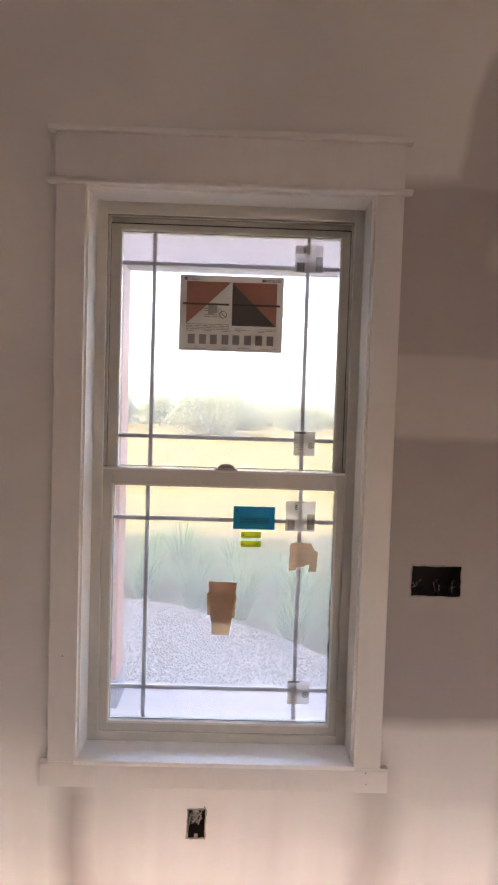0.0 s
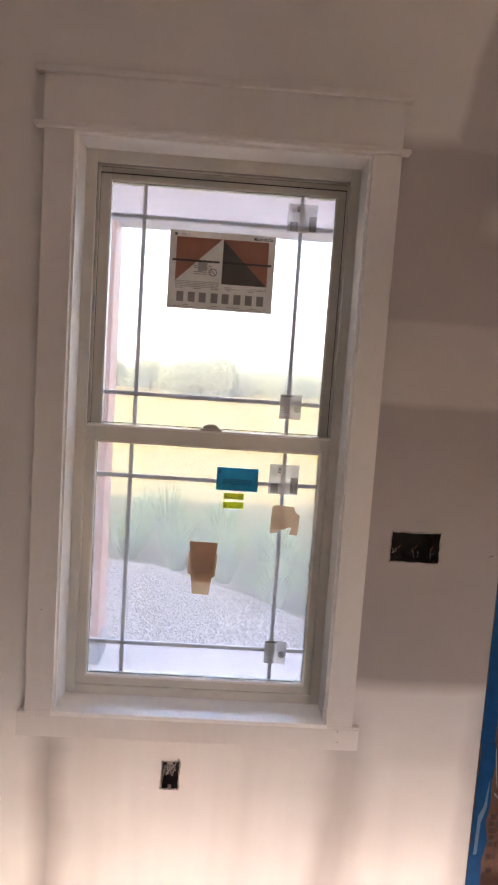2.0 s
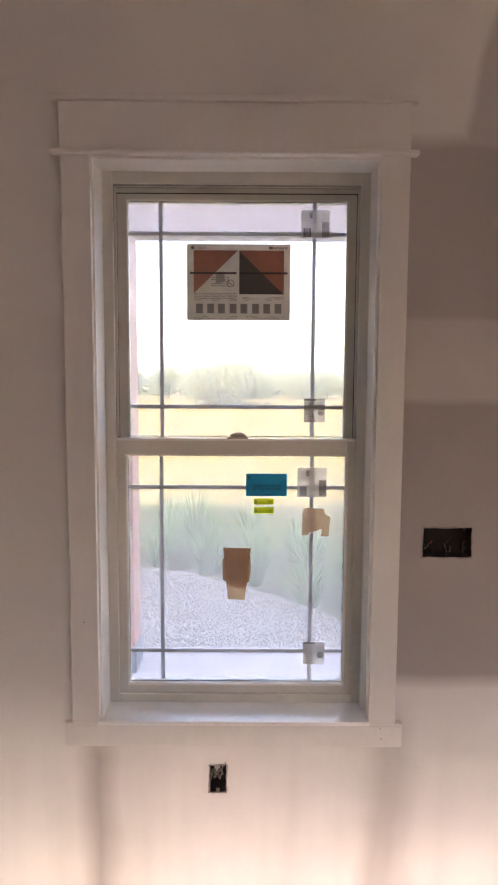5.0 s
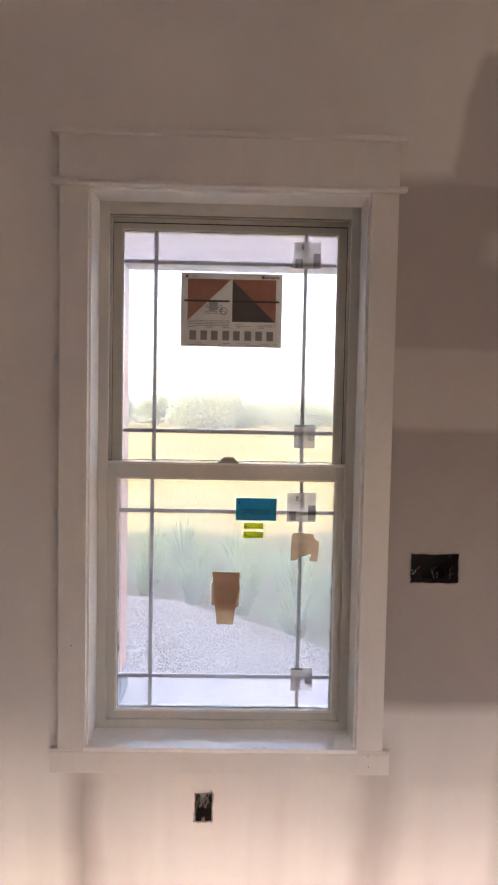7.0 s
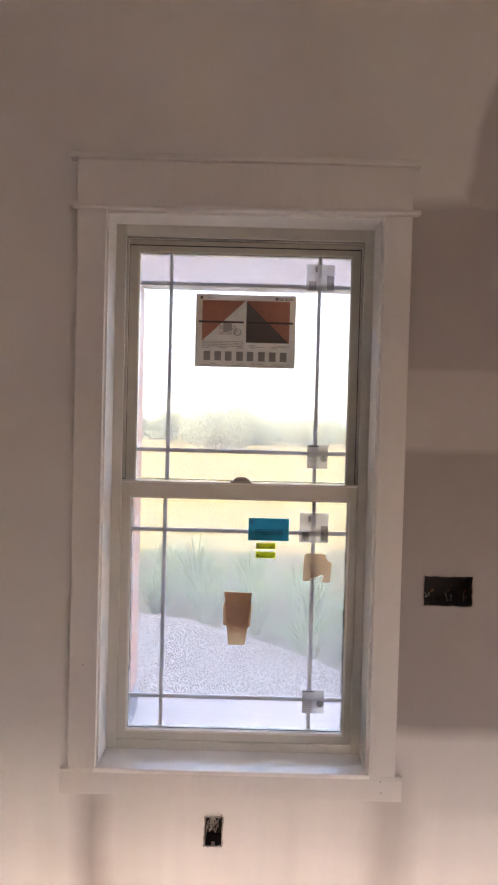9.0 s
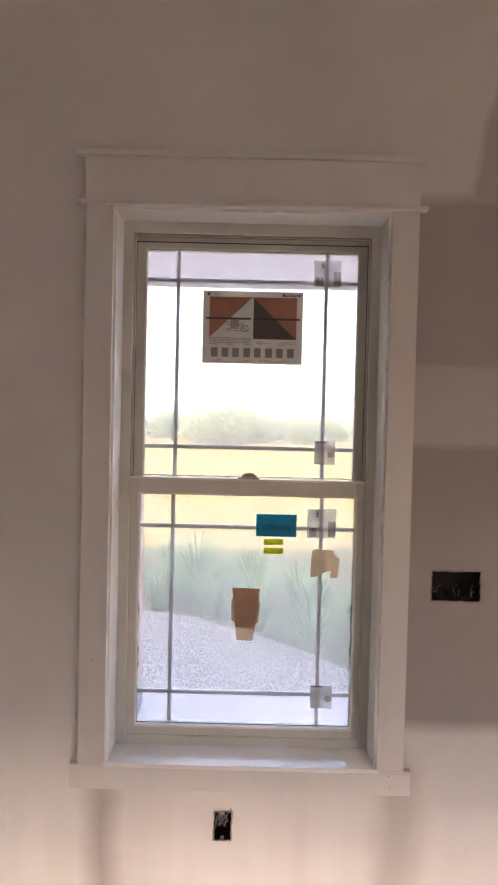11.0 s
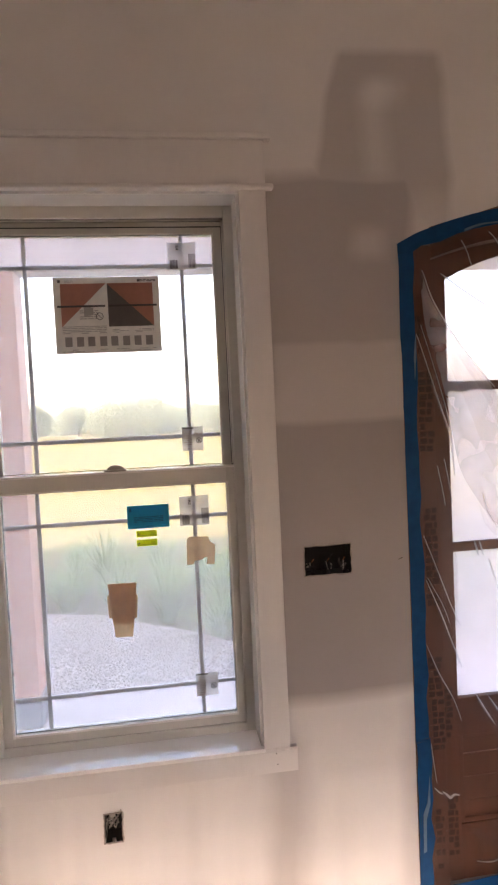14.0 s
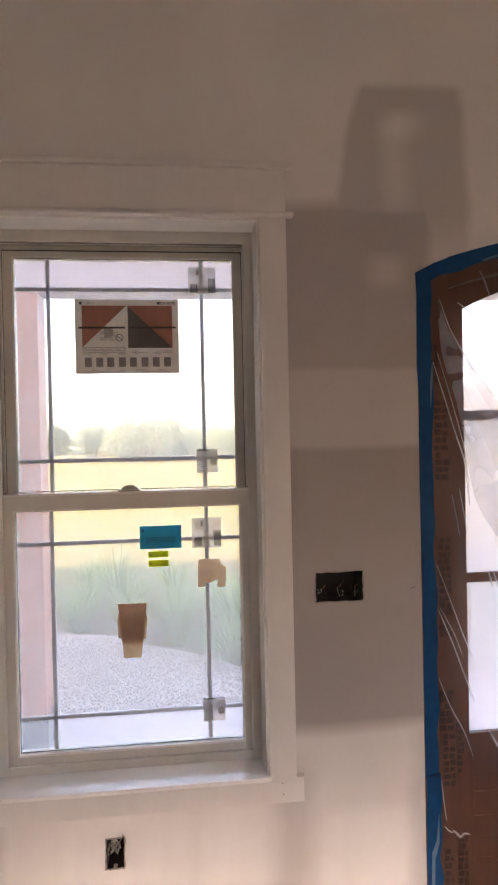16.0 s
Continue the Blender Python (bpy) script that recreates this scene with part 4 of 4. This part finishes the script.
part("wrinkle", arch_band(1.08, 1.40, lambda x: arch(x, 0.030) + 0.003 * math.sin(x * 40), lambda x: arch(x, 0.024) + 0.003 * math.sin(x * 40 + 0.6), -0.0054, -0.0046), M_WRINKLE, tapes[2], "lifted pale wrinkle")
arch_paper = arch_band(0.97, 1.93, lambda x: arch(x, -0.004), lambda x: arch(x, -0.011 - 0.013 * min(max((x - 1.05) / 0.25, 0), 1) - 0.003 * math.sin(x * 21)), -0.0016, -0.0006)
tagged(part("paper_edge", arch_paper, mat("brown_paper_edge", (0.22, 0.12, 0.07), 0.8, vary=0.2, scale=20)), "thin torn brown paper edge above the tape", "paper")
foot = tape_strip("bottom_tape", [(0.925 + 0.055 * i, 0.078 + 0.075 * 0.055 * i + 0.002 * (i % 2)) for i in range(20)], 0.038, -0.008)
foot.parent, foot.location = sheet, (-DC, 0, -1.0)

# ---- floor, paper and scraps ----
floor = thing("floor", "oak plank floor", "floor", kind="structure")
part("subfloor", slab(X0, X1, Y0, 0.2, -0.06, -0.034), M_FLOOR, floor)
plank = None
w = 0.128
for i in range(37):
    if plank is None:
        plank = part("plank", slab(X0, X1, -w + 0.0006, -0.0006, -0.0335, -0.018, bevel=0.0015), M_FLOOR, floor)
    else:
        p = new("plank", plank.data)
        p.parent = floor
        p.location = (0, -i * w, 0)
kraft = bmesh.new()
grid = []
rnd = random.Random(61)
for i in range(41):
    x = -1.9 + 1.56 * i / 40
    grid.append([kraft.verts.new((x, yy, -0.0172 + 0.004 * (1 + noise.noise((x * 9, yy * 14, 2))) + lift)) for yy, lift in ((-0.30, 0), (-0.16, 0), (-0.06, 0.001), (-0.02, 0.006), (-0.004, 0.012))])
for a, b in zip(grid, grid[1:]):
    for k in range(4):
        kraft.faces.new((a[k], b[k], b[k + 1], a[k + 1]))
tagged(part("floor_paper", kraft, M_KRAFT, smooth=True), "rumpled grey floor protection paper along the wall", "paper")


def chunk(x, y0, z, sx, sy, sz, seed, turn):
    rnd, bm = random.Random(seed), bmesh.new()
    bmesh.ops.create_icosphere(bm, subdivisions=2, radius=1.0)
    for v in bm.verts:
        k = 1 + 0.35 * noise.noise((v.co.x * 1.7 + seed, v.co.y * 1.7, v.co.z * 1.7))
        v.co = Vector((v.co.x * sx * k, v.co.y * sy * k, max(v.co.z * k, -0.6) * sz))
    ob = part("plaster_scrap", bm, M_SCRAP)
    ob.matrix_basis = pose(x, y0, z, 0, 0, turn)
    return tagged(ob, "broken flake of joint compound on the floor paper", "scrap", "scraps along the wall")


for k, (x, sx, sz) in enumerate(((-0.93, 0.05, 0.010), (-0.80, 0.035, 0.008), (-0.71, 0.045, 0.009), (-0.60, 0.038, 0.013), (-0.545, 0.020, 0.012), (-0.47, 0.05, 0.007), (-0.405, 0.03, 0.010))):
    chunk(x, -0.028, -0.004, sx, 0.018, sz, 70 + k, 12 * math.sin(k * 2.3))

# ---- outside: porch, gravel, planting, field, trees ----
GZ = -0.62
ground = bmesh.new()
bmesh.ops.create_grid(ground, x_segments=40, y_segments=60, size=1)
for v in ground.verts:
    x, yy = v.co.x, v.co.y
    far = ((yy + 1) / 2) ** 2.2
    v.co = Vector((x * (20 + 900 * far), -14 + 1500 * far, GZ - 0.45 * min(max((far * 1500 - 22) / 40, 0), 1) + 0.05 * noise.noise((x * 9, yy * 9, 0)) * min(far * 30, 1)))
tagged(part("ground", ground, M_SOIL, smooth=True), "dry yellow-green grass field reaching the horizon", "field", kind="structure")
tagged(part("pavement", slab(-6, 6, 0.205, 3.05, GZ - 0.2, -0.50, bevel=0.01), M_CONC), "pale concrete porch slab", "porch slab", kind="structure")


def bed_edge(x):
    """How far out the gravel strip reaches."""
    return 4.75 - 1.10 * min(max(x + 0.1, -0.5), 1.2) + 0.12 * math.sin(3 * x)


rnd = random.Random(81)
shapes = []
for s in range(6):
    b = bmesh.new()
    bmesh.ops.create_icosphere(b, subdivisions=1, radius=1)
    shapes.append(([v.co * (1 + 0.3 * noise.noise(v.co * 1.4 + Vector((s * 5, 0, 0)))) for v in b.verts], [[v.index for v in f.verts] for f in b.faces]))
    b.free()
verts, faces = [], []
for _ in range(26000):
    x = rnd.uniform(-2.2, 3.2)
    yy = rnd.uniform(3.07, 5.6)
    if yy > bed_edge(x) + rnd.uniform(-0.1, 0.1):
        continue
    r = rnd.uniform(0.007, 0.015)
    vs, fs = shapes[rnd.randrange(6)]
    m = Matrix.Translation((x, yy, GZ + rnd.uniform(0.055, 0.07))) @ Euler((rnd.uniform(0, 6), rnd.uniform(0, 6), rnd.uniform(0, 6))).to_matrix().to_4x4() @ Matrix.Diagonal((r, r * rnd.uniform(0.7, 1), r * rnd.uniform(0.35, 0.6), 1))
    k = len(verts)
    verts += [m @ v for v in vs]
    faces += [[k + i for i in f] for f in fs]
me = bpy.data.meshes.new("gravel")
me.from_pydata(verts, [], faces)
me.materials.append(M_GRAVEL)
tagged(new("gravel", me), "pale grey gravel along the porch", "gravel", kind="stuff")
bed = bmesh.new()
prev = None
for i in range(40):
    x = -2.4 + 6.0 * i / 39
    now = (bed.verts.new((x, 3.06, GZ + 0.055)), bed.verts.new((x, bed_edge(x) + 0.1, GZ + 0.05)))
    if prev:
        bed.faces.new((prev[0], now[0], now[1], prev[1]))
    prev = now
tagged(part("gravel_bed", bed, M_GRAVEL), "fine grey gravel under the larger stones", "gravel", kind="structure")


def blades(n, height, spread, seed, width=0.012):
    """One clump of arching grass blades."""
    rnd = random.Random(seed)
    verts, faces = [], []
    for _ in range(n):
        a, r0 = rnd.uniform(0, 6.283), rnd.uniform(0, 0.10)
        h, out = height * rnd.uniform(0.55, 1.1), spread * rnd.uniform(0.2, 1.1)
        w = width * rnd.uniform(0.6, 1.2)
        k = len(verts)
        for j in range(5):
            s = j / 4
            r = r0 + out * s ** 1.8
            z = h * (s - 0.28 * s ** 3 * (out / spread))
            ww = w * (1 - s) + 0.0008
            px, py = r * math.cos(a), r * math.sin(a)
            tx, ty = -math.sin(a) * ww, math.cos(a) * ww
            verts += [(px - tx, py - ty, z), (px + tx, py + ty, z)]
            if j:
                faces.append((k + 2 * j - 2, k + 2 * j - 1, k + 2 * j + 1, k + 2 * j))
    me = bpy.data.meshes.new("blades")
    me.from_pydata(verts, [], faces)
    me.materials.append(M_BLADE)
    return me


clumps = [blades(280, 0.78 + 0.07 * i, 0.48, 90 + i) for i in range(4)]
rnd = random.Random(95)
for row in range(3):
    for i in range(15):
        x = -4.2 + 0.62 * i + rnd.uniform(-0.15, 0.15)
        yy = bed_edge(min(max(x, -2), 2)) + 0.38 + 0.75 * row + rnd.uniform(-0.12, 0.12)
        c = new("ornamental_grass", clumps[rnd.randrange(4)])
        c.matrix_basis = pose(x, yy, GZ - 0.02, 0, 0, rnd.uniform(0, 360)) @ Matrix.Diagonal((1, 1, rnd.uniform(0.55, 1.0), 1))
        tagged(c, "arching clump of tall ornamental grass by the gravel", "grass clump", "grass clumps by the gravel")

post = thing("porch_post", "reddish stained square porch post on a dark base", "post", at=(-0.888, 2.725, -0.50))
part("shaft", slab(-0.122, 0.122, -0.125, 0.125, 0.0, 3.093, bevel=0.006), M_POST, post)
part("base", slab(-0.135, 0.135, -0.138, 0.138, 0.002, 0.20, bevel=0.006), mat("post_base_metal", (0.08, 0.10, 0.16), 0.5, 0.3), post, "dark base trim")
beam = part("porch_beam", slab(-6, 6, 2.60, 2.85, 2.595, 2.95, bevel=0.004), M_PORCH)
tagged(beam, "brown timber beam over the porch posts", "beam", kind="structure")

def tree(x, yy, h, spread, seed):
    rnd = random.Random(seed)
    t = thing("tree", "distant leafy tree at the field edge", "tree", "trees along the field", at=(x, yy, GZ - 0.6))
    bm = bmesh.new()
    tube(bm, [(0, 0, 0), (0.1, 0, h * 0.3), (0, 0.1, h * 0.75)], [h * 0.035, h * 0.025, h * 0.008], 7)
    lobes = []
    for k in range(9):
        a = rnd.uniform(0, 6.28)
        r = spread * rnd.uniform(0.1, 0.65)
        zc = h * rnd.uniform(0.25, 0.80)
        lobes.append((r * math.cos(a), r * math.sin(a), zc, spread * rnd.uniform(0.28, 0.48)))
        tube(bm, [(0.05, 0, h * 0.28), (r * 0.5 * math.cos(a), r * 0.5 * math.sin(a), (zc + h * 0.28) / 2), (r * math.cos(a), r * math.sin(a), zc)], [h * 0.014, h * 0.009, h * 0.004], 5)
    part("trunk", bm, M_BARK, t)
    vs, fs = [], []
    for _ in range(9000):
        cx, cy, cz, r = lobes[rnd.randrange(9)]
        d = Vector((rnd.gauss(0, 1), rnd.gauss(0, 1), rnd.gauss(0, 0.8))).normalized() * r * rnd.uniform(0.55, 1.08)
        c = Vector((cx, cy, cz)) + d
        u = Vector((rnd.gauss(0, 1), rnd.gauss(0, 1), rnd.gauss(0, 1))).normalized() * spread * 0.026
        v = u.orthogonal().normalized() * spread * 0.019
        k = len(vs)
        vs += [c - u, c - v, c + u, c + v]
        fs.append((k, k + 1, k + 2, k + 3))
    me = bpy.data.meshes.new("crown")
    me.from_pydata(vs, [], fs)
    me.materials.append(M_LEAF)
    cr = new("crown", me)
    cr.parent = t
    return t


rnd = random.Random(101)
tree(-3.2, 70, 5.4, 5.4, 102)
for i in range(16):
    tree(-48 + 6.2 * i + rnd.uniform(-2, 2), 92 + rnd.uniform(-7, 10), rnd.uniform(4.0, 6.2), rnd.uniform(3.4, 4.6), 110 + i)
hedge_v, hedge_f = [], []
for _ in range(16000):
    x, yy = rnd.uniform(-160, 160), rnd.uniform(112, 122)
    z = GZ - 0.5 + rnd.uniform(0, 1) * (3.6 + 1.6 * noise.noise((x * 0.06, 0, 5)))
    u = Vector((rnd.gauss(0, 1), rnd.gauss(0, 1), rnd.gauss(0, 1))).normalized() * 0.5
    v = u.orthogonal().normalized() * 0.34
    k = len(hedge_v)
    c = Vector((x, yy, z))
    hedge_v += [c - u, c - v, c + u, c + v]
    hedge_f.append((k, k + 1, k + 2, k + 3))
me = bpy.data.meshes.new("far_woods")
me.from_pydata(hedge_v, [], hedge_f)
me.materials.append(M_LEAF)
tagged(new("far_woods", me), "low hazy line of far woods on the horizon", "woods", kind="stuff")

for ob in bpy.data.objects:
    if ob.name.split(".")[0] in ("fine_print", "barcode", "printed_bars"):
        tagged(ob, kind="stuff")


# ---- small marks ----
def mark(name, x0, x1, z0, z1, y, m, label, category):
    bm = bmesh.new()
    tube(bm, [(x0, y, z0), ((x0 + x1) / 2 + 0.0006, y, (z0 + z1) / 2), (x1, y, z1)], [0.0006, 0.0013, 0.0006], 5)
    return tagged(part(name, bm, m), label, category)


M_MARK = mat("dark_scuff", (0.14, 0.11, 0.09), 0.9)
mark("scuff_mark", 0.838, 0.853, 1.122, 1.128, -0.0004, M_MARK, "small dark scratch in the drywall by the tape", "scuff")
for x, z in ((0.435, 0.578), (0.437, 0.545), (-0.44, 0.90)):
    tagged(part("nail_hole", slab(x - 0.0016, x + 0.0016, -0.0203, -0.0193, z - 0.0016, z + 0.0016, bevel=0.0003), M_MARK), "tiny unfilled nail hole in the white trim", "nail hole", "nail holes in the trim")
tagged(part("glass_speck", slab(-0.3125, -0.3095, UY - 0.0022, UY - 0.0006, 2.113, 2.116, bevel=0.0005), M_GASKET), "tiny black speck on the upper glass", "speck")
rnd = random.Random(131)
bits = bmesh.new()
for side in (-0.3335, 0.3380):
    for k in range(16):
        z = rnd.uniform(0.78, 1.08)
        w = rnd.uniform(0.0015, 0.004)
        box(bits, side - w, side + w, LY - 0.0030, LY - 0.0022, z, z + rnd.uniform(0.003, 0.012))
tagged(part("sealant_bits", bits, M_GASKET), "ragged black sealant bits along the lower glass edges", "sealant", kind="stuff")
